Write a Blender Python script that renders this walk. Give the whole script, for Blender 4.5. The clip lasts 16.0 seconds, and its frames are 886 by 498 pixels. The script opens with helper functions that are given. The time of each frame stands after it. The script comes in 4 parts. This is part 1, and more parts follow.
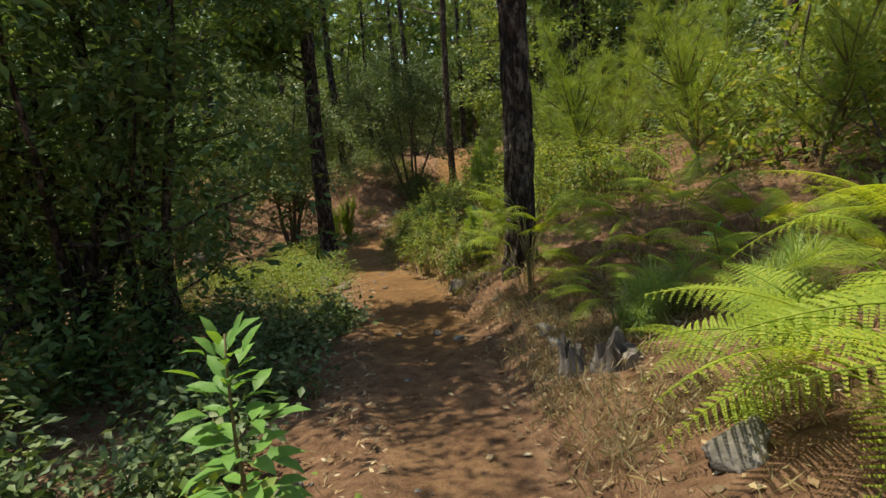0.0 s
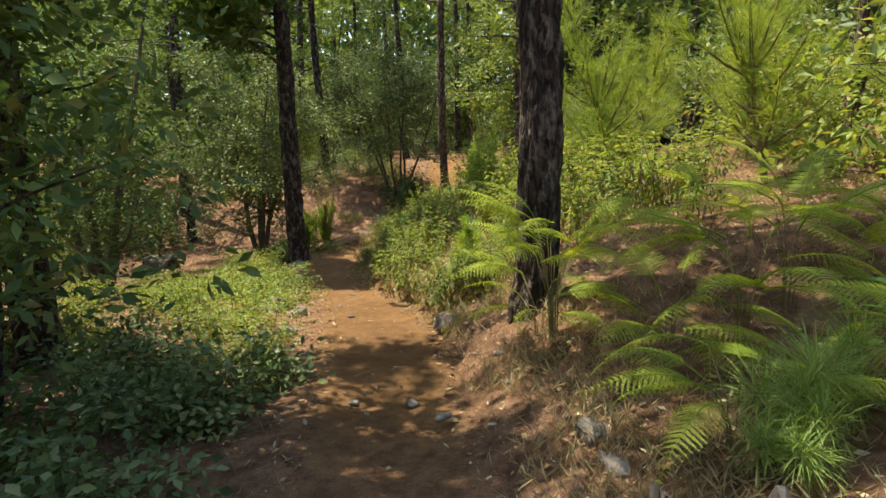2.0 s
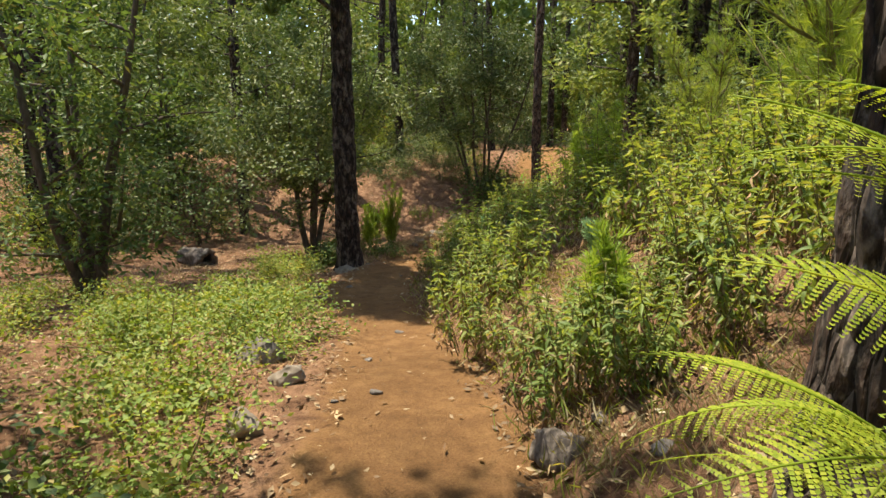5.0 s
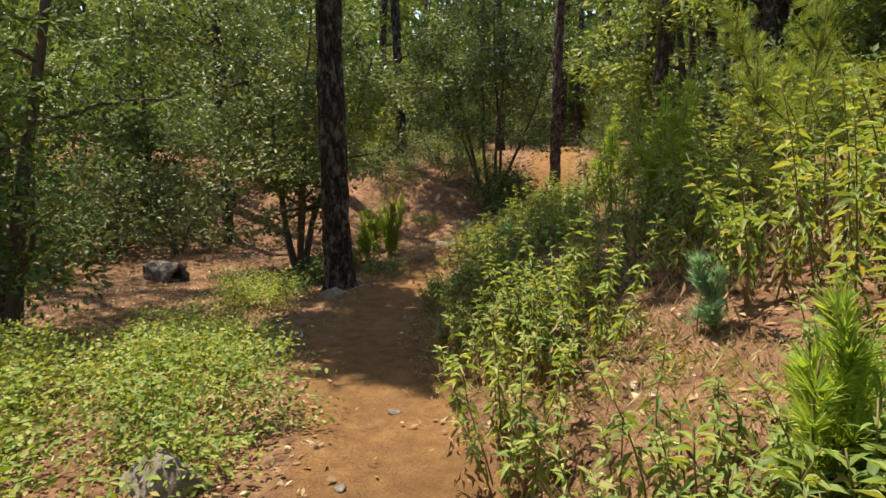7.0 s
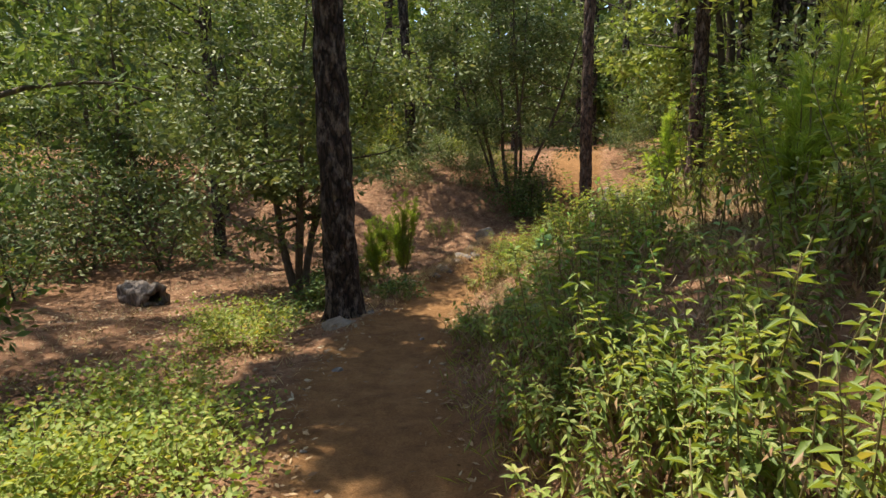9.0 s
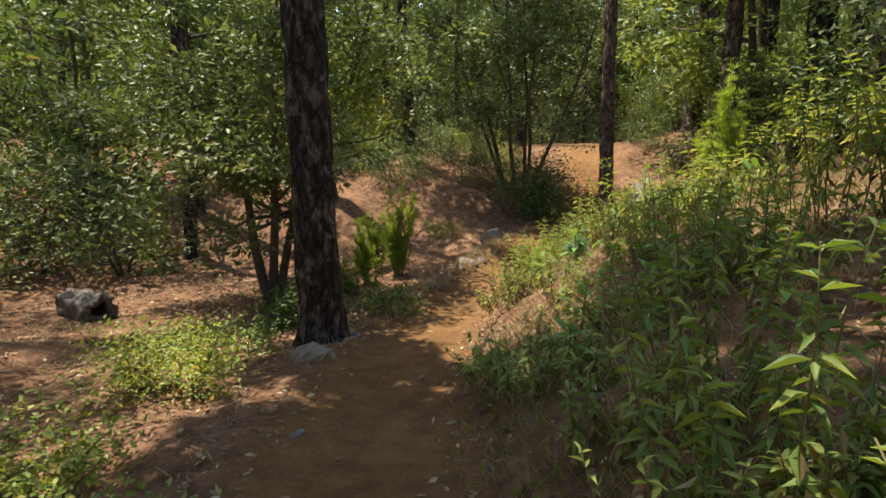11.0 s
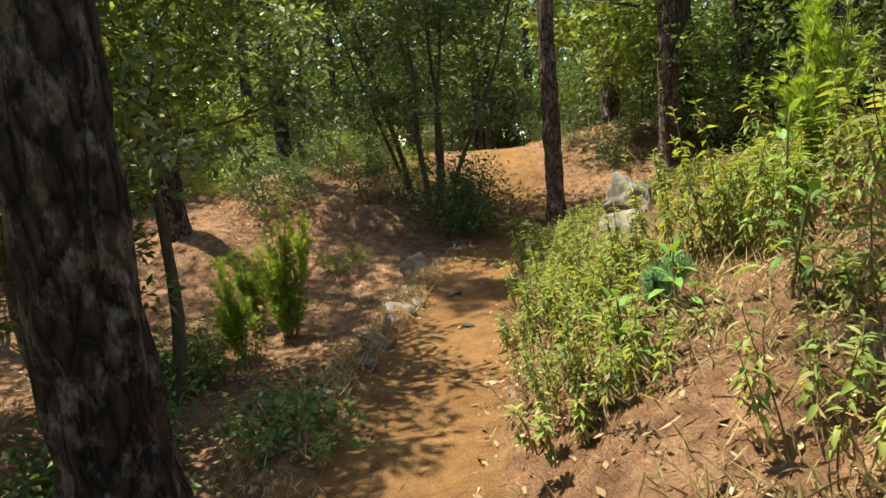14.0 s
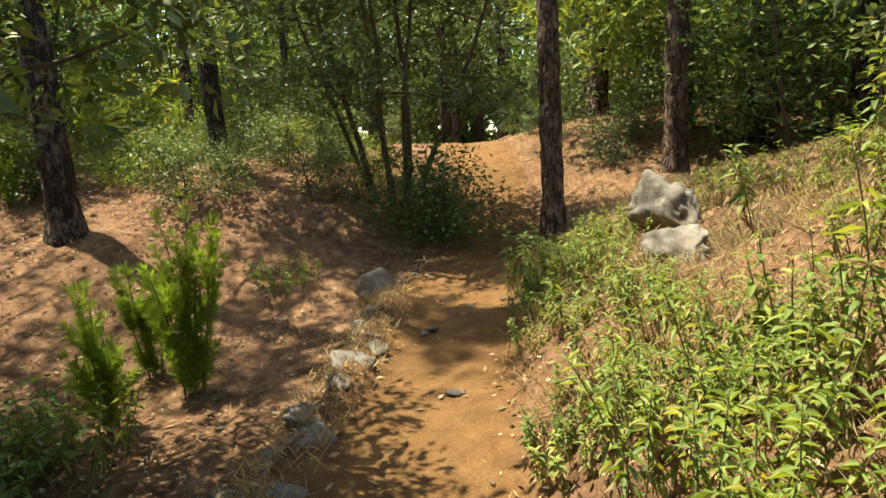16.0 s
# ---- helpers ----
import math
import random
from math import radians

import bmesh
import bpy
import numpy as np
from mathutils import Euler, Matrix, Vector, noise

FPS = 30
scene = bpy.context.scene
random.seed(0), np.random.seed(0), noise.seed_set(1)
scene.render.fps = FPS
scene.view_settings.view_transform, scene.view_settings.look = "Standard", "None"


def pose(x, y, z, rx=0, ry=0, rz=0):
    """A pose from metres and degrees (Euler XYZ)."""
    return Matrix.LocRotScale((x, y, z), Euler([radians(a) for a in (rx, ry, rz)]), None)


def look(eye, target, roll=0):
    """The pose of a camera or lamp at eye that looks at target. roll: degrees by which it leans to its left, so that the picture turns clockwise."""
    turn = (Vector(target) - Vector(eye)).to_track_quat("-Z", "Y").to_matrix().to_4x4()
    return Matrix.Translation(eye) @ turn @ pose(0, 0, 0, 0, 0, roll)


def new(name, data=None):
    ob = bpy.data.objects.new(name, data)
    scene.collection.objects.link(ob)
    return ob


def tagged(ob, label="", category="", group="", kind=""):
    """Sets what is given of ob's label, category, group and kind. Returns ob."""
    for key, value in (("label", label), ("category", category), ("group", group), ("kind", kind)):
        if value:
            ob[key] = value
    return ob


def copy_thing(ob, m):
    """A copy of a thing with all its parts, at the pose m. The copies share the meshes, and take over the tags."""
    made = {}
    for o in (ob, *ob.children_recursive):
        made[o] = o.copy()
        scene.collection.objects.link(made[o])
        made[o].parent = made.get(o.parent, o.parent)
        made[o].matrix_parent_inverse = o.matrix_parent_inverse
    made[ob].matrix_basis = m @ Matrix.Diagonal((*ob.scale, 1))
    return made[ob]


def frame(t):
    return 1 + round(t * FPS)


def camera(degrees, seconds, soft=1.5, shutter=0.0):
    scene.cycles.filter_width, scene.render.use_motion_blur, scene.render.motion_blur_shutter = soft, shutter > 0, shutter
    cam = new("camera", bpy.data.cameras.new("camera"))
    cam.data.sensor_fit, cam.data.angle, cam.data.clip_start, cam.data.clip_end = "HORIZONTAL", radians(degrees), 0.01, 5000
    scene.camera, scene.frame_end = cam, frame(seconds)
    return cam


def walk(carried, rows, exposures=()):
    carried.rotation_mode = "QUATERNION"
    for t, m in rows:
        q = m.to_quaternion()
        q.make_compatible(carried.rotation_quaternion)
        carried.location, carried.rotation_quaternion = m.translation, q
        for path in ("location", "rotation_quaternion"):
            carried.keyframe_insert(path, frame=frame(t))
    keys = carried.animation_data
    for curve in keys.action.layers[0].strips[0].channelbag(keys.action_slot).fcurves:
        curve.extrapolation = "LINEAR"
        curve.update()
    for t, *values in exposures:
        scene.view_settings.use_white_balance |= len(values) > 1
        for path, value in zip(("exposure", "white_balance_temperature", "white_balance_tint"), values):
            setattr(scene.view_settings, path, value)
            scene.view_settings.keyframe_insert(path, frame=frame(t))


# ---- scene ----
cam = camera(73.7, 16.0)
PATH = [
    (0, (-0.01, 0.609, 1.293), (-0.029, 2.563, 0.869), -4.5),
    (0.5, (-0.037, 1.156, 1.195), (-0.043, 3.113, 0.783), -3.8),
    (1, (-0.06, 1.703, 1.134), (-0.058, 3.661, 0.727), -3.5),
    (1.5, (-0.025, 2.209, 1.033), (-0.013, 4.168, 0.63), -2.7),
    (2, (0.021, 2.733, 0.991), (0.041, 4.692, 0.59), -1.9),
    (2.5, (0.124, 3.294, 0.921), (0.096, 5.254, 0.522), -1.6),
    (3, (0.152, 3.808, 0.855), (0.077, 5.766, 0.453), -0.7),
    (3.5, (0.147, 4.398, 0.792), (0.001, 6.351, 0.386), -0.2),
    (4, (0.063, 5.003, 0.693), (-0.158, 6.95, 0.29), -0.6),
    (6.5, (-0.364, 7.451, 0.396), (-0.625, 9.393, -0.003), -0.6),
    (7, (-0.456, 7.967, 0.393), (-0.721, 9.909, -0.004), -0.6),
    (7.5, (-0.532, 8.45, 0.339), (-0.81, 10.391, -0.057), -0.7),
    (8, (-0.702, 8.895, 0.291), (-0.984, 10.834, -0.108), -0.8),
    (8.5, (-0.859, 9.303, 0.245), (-1.141, 11.244, -0.146), -1.0),
    (9, (-0.96, 9.628, 0.241), (-1.244, 11.57, -0.144), -1.4),
    (11.5, (-1.349, 11.724, -0.117), (-1.611, 13.67, -0.494), -0.7),
    (12, (-1.439, 12.264, -0.196), (-1.685, 14.217, -0.552), -0.1),
    (12.5, (-1.654, 12.883, -0.288), (-1.864, 14.845, -0.62), 0.6),
    (13, (-1.858, 13.427, -0.344), (-1.985, 15.397, -0.666), -0.7),
    (13.5, (-2.025, 13.965, -0.4), (-1.992, 15.938, -0.724), -2.6),
    (14, (-2.092, 14.505, -0.483), (-1.963, 16.475, -0.805), -4.6),
    (14.5, (-2.142, 15.057, -0.534), (-1.977, 17.021, -0.871), -4.9),
    (15, (-2.148, 15.549, -0.541), (-1.944, 17.51, -0.879), -4.3),
    (15.5, (-2.092, 16.02, -0.57), (-1.865, 17.976, -0.917), -3.6),
    (16, (-2.05, 16.515, -0.579), (-1.786, 18.468, -0.922), -2.9),
]
walk(cam, [(t, look(eye, target, roll)) for t, eye, target, roll in PATH], [(0, 0.5, 6900, -2), (1.5, 1.0, 6900, 3), (2.2, 1.16, 6900, 2), (3.5, 1.13, 6900, 2), (6.5, 1.12, 7200, 8), (7.5, 1.0, 7100, 5), (9, 1.1, 6900, 9), (11.5, 1.14, 6900, 6), (12.3, 1.18, 7000, 2), (14, 1.36, 7200, -2), (16, 1.47, 7500, -3)])

# ---- daylight: clear sky, high sun from ahead and to the left ----
SUN_EL, SUN_AZ = radians(69), radians(-55)  # azimuth from ahead (+y) to the right (+x)
SUN_POWER, SKY_POWER = 4.6, 0.15
world = bpy.data.worlds.new("sky")
scene.world = world
world.use_nodes = True
wn = world.node_tree.nodes
sky = wn.new("ShaderNodeTexSky")
sky.sky_type = "NISHITA"
sky.sun_disc = False
sky.sun_elevation = SUN_EL
sky.sun_rotation = SUN_AZ
world.node_tree.links.new(sky.outputs["Color"], wn["Background"].inputs["Color"])
wn["Background"].inputs["Strength"].default_value = SKY_POWER
sun = new("sun", bpy.data.lights.new("sun", "SUN"))
sun.data.energy = SUN_POWER
sun.data.angle = radians(0.55)
sun.data.color = (1.0, 0.93, 0.82)
sun_dir = Vector((math.sin(SUN_AZ) * math.cos(SUN_EL), math.cos(SUN_AZ) * math.cos(SUN_EL), math.sin(SUN_EL)))
sun.matrix_world = look(sun_dir * 50, (0, 0, 0))


# ---- materials ----
def node_mat(name):
    m = bpy.data.materials.new(name)
    m.use_nodes = True
    return m, m.node_tree.nodes, m.node_tree.links


def ramp(nodes, links, source, stops):
    r = nodes.new("ShaderNodeValToRGB")
    e = r.color_ramp.elements
    while len(e) < len(stops):
        e.new(0.5)
    for el, (p, c) in zip(e, stops):
        el.position, el.color = p, (*c, 1)
    links.new(source, r.inputs["Fac"])
    return r.outputs["Color"]


def noise_tex(nodes, links, scale, detail=4, stretch=None, rough=0.55):
    tc = nodes.new("ShaderNodeTexCoord")
    mp = nodes.new("ShaderNodeMapping")
    links.new(tc.outputs["Object"], mp.inputs["Vector"])
    if stretch:
        mp.inputs["Scale"].default_value = stretch
    n = nodes.new("ShaderNodeTexNoise")
    n.inputs["Scale"].default_value, n.inputs["Detail"].default_value, n.inputs["Roughness"].default_value = scale, detail, rough
    links.new(mp.outputs["Vector"], n.inputs["Vector"])
    return n.outputs["Fac"]


def mixed(nodes, links, kind, a, b, fac=1.0):
    mx = nodes.new("ShaderNodeMix")
    mx.data_type, mx.blend_type = "RGBA", kind
    for sock, v in ((mx.inputs["Factor"], fac), (mx.inputs["A"], a), (mx.inputs["B"], b)):
        if hasattr(v, "is_output"):
            links.new(v, sock)
        elif isinstance(v, tuple):
            sock.default_value = (*v, 1)
        else:
            sock.default_value = v
    return mx.outputs["Result"]


def bumped(nodes, links, height, strength, distance, target):
    b = nodes.new("ShaderNodeBump")
    b.inputs["Strength"].default_value, b.inputs["Distance"].default_value = strength, distance
    links.new(height, b.inputs["Height"])
    links.new(b.outputs["Normal"], target)


def leaf_mat(name, stops, through_light=0.45, gloss=0.42, warm=(1.25, 1.1, 0.45), shine=0.25):
    """Thin leaf: diffuse and a little gloss in front, light coming through from behind; hue varies leaf by leaf."""
    m, n, l = node_mat(name)
    geo = n.new("ShaderNodeNewGeometry")
    info = n.new("ShaderNodeObjectInfo")
    col = ramp(n, l, geo.outputs["Random Per Island"], stops)
    tone = ramp(n, l, info.outputs["Random"], [(0.0, (0.82, 0.86, 0.8)), (1.0, (1.15, 1.08, 1.0))])
    col = mixed(n, l, "MULTIPLY", col, tone)
    patch = ramp(n, l, noise_tex(n, l, 2.2, 2), [(0.3, (0.75, 0.8, 0.8)), (0.7, (1.15, 1.1, 1.0))])
    col = mixed(n, l, "MULTIPLY", col, patch)
    bs = n["Principled BSDF"]
    l.new(col, bs.inputs["Base Color"])
    bs.inputs["Roughness"].default_value = gloss
    bs.inputs["Specular IOR Level"].default_value = shine
    tr = n.new("ShaderNodeBsdfTranslucent")
    l.new(mixed(n, l, "MULTIPLY", col, warm), tr.inputs["Color"])
    ms = n.new("ShaderNodeMixShader")
    ms.inputs[0].default_value = through_light
    l.new(bs.outputs[0], ms.inputs[1])
    l.new(tr.outputs[0], ms.inputs[2])
    l.new(ms.outputs[0], n["Material Output"].inputs["Surface"])
    return m


def rough_mat(name, stops, scale, rough=0.9, bump=0.5, dist=0.02, stretch=None, detail=6, second=None):
    m, n, l = node_mat(name)
    f = noise_tex(n, l, scale, detail, stretch, 0.65)
    col = ramp(n, l, f, stops)
    if second:
        col = mixed(n, l, "MULTIPLY", col, ramp(n, l, noise_tex(n, l, second, 3, stretch), [(0.3, (0.6, 0.6, 0.6)), (0.7, (1.25, 1.2, 1.15))]))
    bs = n["Principled BSDF"]
    l.new(col, bs.inputs["Base Color"])
    bs.inputs["Roughness"].default_value = rough
    bs.inputs["Specular IOR Level"].default_value = 0.2
    bumped(n, l, f, bump, dist, bs.inputs["Normal"])
    return m


def bark_mat(name, crack, plate, flake):
    """Furrowed pine bark: long plates parted by dark cracks, with paler flaked spots."""
    m, n, l = node_mat(name)
    tc = n.new("ShaderNodeTexCoord")
    mp = n.new("ShaderNodeMapping")
    mp.inputs["Scale"].default_value = (1, 1, 0.28)
    l.new(tc.outputs["Object"], mp.inputs["Vector"])
    v = n.new("ShaderNodeTexVoronoi")
    v.feature = "DISTANCE_TO_EDGE"
    v.inputs["Scale"].default_value = 15
    warp = n.new("ShaderNodeTexNoise")
    warp.inputs["Scale"].default_value = 7
    l.new(mp.outputs["Vector"], warp.inputs["Vector"])
    off = mixed(n, l, "ADD", mp.outputs["Vector"], warp.outputs["Color"], 0.12)
    l.new(off, v.inputs["Vector"])
    base = ramp(n, l, v.outputs["Distance"], [(0.0, crack), (0.22, plate)])
    fl = noise_tex(n, l, 9, 5, (1, 1, 0.5), 0.7)
    rough = noise_tex(n, l, 60, 4, (1, 1, 0.4))
    mask = ramp(n, l, fl, [(0.5, (0, 0, 0)), (0.62, (1, 1, 1))])
    col = mixed(n, l, "MIX", base, flake, mask)
    col = mixed(n, l, "MULTIPLY", col, ramp(n, l, rough, [(0.3, (0.55, 0.55, 0.55)), (0.7, (1.35, 1.3, 1.25))]))
    bs = n["Principled BSDF"]
    l.new(col, bs.inputs["Base Color"])
    bs.inputs["Roughness"].default_value = 0.85
    bs.inputs["Specular IOR Level"].default_value = 0.3
    hsum = mixed(n, l, "ADD", ramp(n, l, v.outputs["Distance"], [(0.0, (0, 0, 0)), (0.3, (1, 1, 1))]), rough, 0.4)
    bumped(n, l, hsum, 0.9, 0.03, bs.inputs["Normal"])
    return m


def ground_mat():
    """Trodden orange earth on the trail, needle and leaf litter beside it; the 'trail' attribute says where feet have gone."""
    m, n, l = node_mat("forest_soil")
    at = n.new("ShaderNodeAttribute")
    at.attribute_name = "trail"
    big, mid, fine = noise_tex(n, l, 0.7, 4), noise_tex(n, l, 6, 6, None, 0.7), noise_tex(n, l, 70, 5, None, 0.7)
    dirt = ramp(n, l, mid, [(0.25, (0.16, 0.086, 0.04)), (0.5, (0.25, 0.139, 0.063)), (0.75, (0.335, 0.197, 0.09))])
    litter = ramp(n, l, mid, [(0.25, (0.07, 0.04, 0.026)), (0.42, (0.19, 0.106, 0.064)), (0.58, (0.31, 0.182, 0.112)), (0.78, (0.43, 0.285, 0.19))])
    mask_in = n.new("ShaderNodeMath")
    mask_in.operation = "ADD"
    l.new(at.outputs["Fac"], mask_in.inputs[0])
    sc = n.new("ShaderNodeMath")
    sc.operation = "MULTIPLY_ADD"
    l.new(mid, sc.inputs[0])
    sc.inputs[1].default_value, sc.inputs[2].default_value = 0.8, -0.4
    l.new(sc.outputs[0], mask_in.inputs[1])
    mask = ramp(n, l, mask_in.outputs[0], [(0.3, (0, 0, 0)), (0.7, (1, 1, 1))])
    col = mixed(n, l, "MIX", litter, dirt, mask)
    col = mixed(n, l, "MULTIPLY", col, ramp(n, l, big, [(0.3, (0.75, 0.73, 0.72)), (0.7, (1.15, 1.12, 1.1))]))
    col = mixed(n, l, "MULTIPLY", col, ramp(n, l, fine, [(0.3, (0.68, 0.66, 0.64)), (0.7, (1.22, 1.2, 1.18))]))
    bs = n["Principled BSDF"]
    l.new(col, bs.inputs["Base Color"])
    bs.inputs["Roughness"].default_value = 0.95
    bs.inputs["Specular IOR Level"].default_value = 0.1
    bumped(n, l, mixed(n, l, "ADD", mid, fine, 0.7), 0.9, 0.05, bs.inputs["Normal"])
    return m


M_SOIL = ground_mat()
M_BARK = bark_mat("charred_pine_bark", (0.010, 0.007, 0.006), (0.06, 0.038, 0.03), (0.19, 0.15, 0.128))
M_BARK_RED = bark_mat("brown_pine_bark", (0.02, 0.013, 0.01), (0.12, 0.07, 0.05), (0.22, 0.16, 0.13))
M_WOOD = rough_mat("grey_branch_bark", [(0.3, (0.055, 0.04, 0.03)), (0.7, (0.16, 0.125, 0.095))], 22, 0.85, 0.5, 0.01, (1, 1, 0.3))
M_STEM = rough_mat("green_brown_stem", [(0.3, (0.11, 0.10, 0.035)), (0.7, (0.22, 0.17, 0.08))], 30, 0.7, 0.2, 0.005)
M_ROCK = rough_mat("grey_weathered_rock", [(0.25, (0.09, 0.078, 0.07)), (0.5, (0.19, 0.168, 0.15)), (0.75, (0.33, 0.3, 0.27))], 7, 0.9, 0.8, 0.03, None, 9, 1.6)
M_PALE = rough_mat("pale_weathered_rock", [(0.25, (0.15, 0.12, 0.095)), (0.5, (0.28, 0.235, 0.19)), (0.75, (0.41, 0.36, 0.3))], 8, 0.9, 0.8, 0.03, None, 9, 1.8)
M_STUMP = rough_mat("weathered_charred_wood", [(0.3, (0.04, 0.034, 0.03)), (0.48, (0.16, 0.135, 0.118)), (0.72, (0.36, 0.31, 0.27))], 16, 0.9, 0.9, 0.03, (1, 1, 0.2), 7, 3)
M_DARKLEAF = leaf_mat("dark_evergreen_leaf", [(0.0, (0.07, 0.12, 0.048)), (0.5, (0.135, 0.205, 0.08)), (0.88, (0.21, 0.285, 0.115)), (1.0, (0.24, 0.21, 0.1))], 0.34, 0.5, (1.1, 1.1, 0.5), 0.15)
M_TREELEAF = leaf_mat("grey_green_tree_leaf", [(0.0, (0.075, 0.11, 0.045)), (0.4, (0.13, 0.18, 0.073)), (0.8, (0.21, 0.26, 0.12)), (1.0, (0.31, 0.32, 0.18))], 0.25, 0.5, (1.05, 1.1, 0.55), 0.25)
# Lighter copy of the tree leaf: sunlight on foliage put into its colour.
M_LITLEAF = leaf_mat("tree_leaf_painted_sunlit", [(0.0, (0.12, 0.17, 0.055)), (0.4, (0.2, 0.27, 0.09)), (0.8, (0.29, 0.35, 0.13)), (1.0, (0.36, 0.37, 0.18))], 0.4, 0.55, (1.1, 1.1, 0.5), 0.2)
M_WEEDLEAF = leaf_mat("yellow_green_weed_leaf", [(0.0, (0.13, 0.2, 0.055)), (0.5, (0.23, 0.31, 0.085)), (0.85, (0.32, 0.38, 0.12)), (0.95, (0.34, 0.32, 0.12)), (1.0, (0.24, 0.16, 0.07))], 0.42, 0.5)
M_BUSHLEAF = leaf_mat("bright_bramble_leaf", [(0.0, (0.15, 0.23, 0.05)), (0.5, (0.25, 0.34, 0.085)), (0.85, (0.37, 0.42, 0.13)), (1.0, (0.42, 0.33, 0.14))], 0.42, 0.55)
M_BIGLEAF = leaf_mat("fresh_broad_leaf", [(0.0, (0.13, 0.27, 0.06)), (1.0, (0.2, 0.36, 0.1))], 0.4, 0.5)
M_FERN = leaf_mat("lime_fern_frond", [(0.0, (0.24, 0.34, 0.045)), (0.6, (0.34, 0.43, 0.055)), (1.0, (0.44, 0.49, 0.08))], 0.5, 0.55)
M_NEEDLE = leaf_mat("pine_needle", [(0.0, (0.08, 0.13, 0.04)), (0.6, (0.14, 0.2, 0.06)), (1.0, (0.2, 0.26, 0.09))], 0.4, 0.5)
M_SAPLING = leaf_mat("young_pine_needle", [(0.0, (0.2, 0.33, 0.07)), (0.6, (0.31, 0.46, 0.11)), (1.0, (0.42, 0.54, 0.15))], 0.55, 0.5)
M_YOUNG = leaf_mat("yellow_green_needle", [(0.0, (0.2, 0.29, 0.06)), (0.6, (0.3, 0.4, 0.09)), (1.0, (0.4, 0.47, 0.13))], 0.45, 0.5)
M_TUFT = leaf_mat("long_soft_needle", [(0.0, (0.19, 0.29, 0.07)), (0.6, (0.3, 0.41, 0.12)), (1.0, (0.42, 0.5, 0.18))], 0.45, 0.5)
M_BLUE = leaf_mat("blue_green_needle", [(0.0, (0.2, 0.36, 0.22)), (1.0, (0.34, 0.5, 0.34))], 0.45, 0.5, (1, 1, 0.8))
M_GRASS = leaf_mat("green_grass_blade", [(0.0, (0.18, 0.27, 0.055)), (0.6, (0.31, 0.38, 0.09)), (1.0, (0.45, 0.42, 0.15))], 0.45, 0.5)
M_DRY = leaf_mat("dry_straw", [(0.0, (0.4, 0.3, 0.18)), (0.6, (0.58, 0.46, 0.29)), (1.0, (0.7, 0.59, 0.41))], 0.5, 0.6, (1, 0.95, 0.8))
M_LITTER = leaf_mat("fallen_leaf", [(0.0, (0.14, 0.08, 0.045)), (0.5, (0.3, 0.19, 0.115)), (0.9, (0.46, 0.34, 0.22)), (1.0, (0.62, 0.52, 0.4))], 0.1, 0.6, (1, 0.9, 0.7))

# ---- the lie of the land ----
TRAIL_Y = [-60, 0, 3.1, 5.5, 7.5, 9, 11, 13.75, 16, 17.1, 18.2, 20.2, 22, 23.7, 25.5, 28, 33, 38, 60]
TRAIL_X = [-2, 0, 0, -0.3, -0.47, -0.63, -1.2, -2.2, -2.42, -2.25, -2.1, -1.65, -1.2, -0.85, 0.05, 0.45, 0.95, 2.2, 14]
TRAIL_W = [0.6, 0.5, 0.5, 0.62, 0.63, 0.65, 0.55, 0.68, 0.66, 0.52, 0.58, 0.56, 0.64, 0.7, 0.6, 0.75, 0.85, 0.8, 0.8]
LAND_Y = [-60, -10, 0, 3.3, 5.3, 7.25, 9.6, 12.3, 14.5, 16.5, 20, 23.5, 25.6, 27, 28.3, 29.5, 31, 37, 45, 70, 300]
LAND_Z = [4, 1.2, 0.0, -0.48, -0.8, -1.0, -1.2, -1.57, -1.83, -1.97, -2.2, -2.22, -1.95, -1.5, -0.95, -0.62, -0.52, -0.5, -0.6, -0.5, 1]
BANK_Y, BANK_K = [-20, 2, 3.6, 4.5, 6, 7.3, 18, 23, 26, 60], [0.8, 0.75, 0.55, 0.42, 0.48, 0.9, 1.0, 0.95, 0.42, 0.3]


def soft_interp(y, ys, zs):
    """Piecewise heights, rounded over about a metre."""
    return sum(np.interp(np.asarray(y) + o, ys, zs) for o in (-0.6, -0.2, 0.2, 0.6)) / 4


def trail_x(y):
    return soft_interp(y, TRAIL_Y, TRAIL_X)


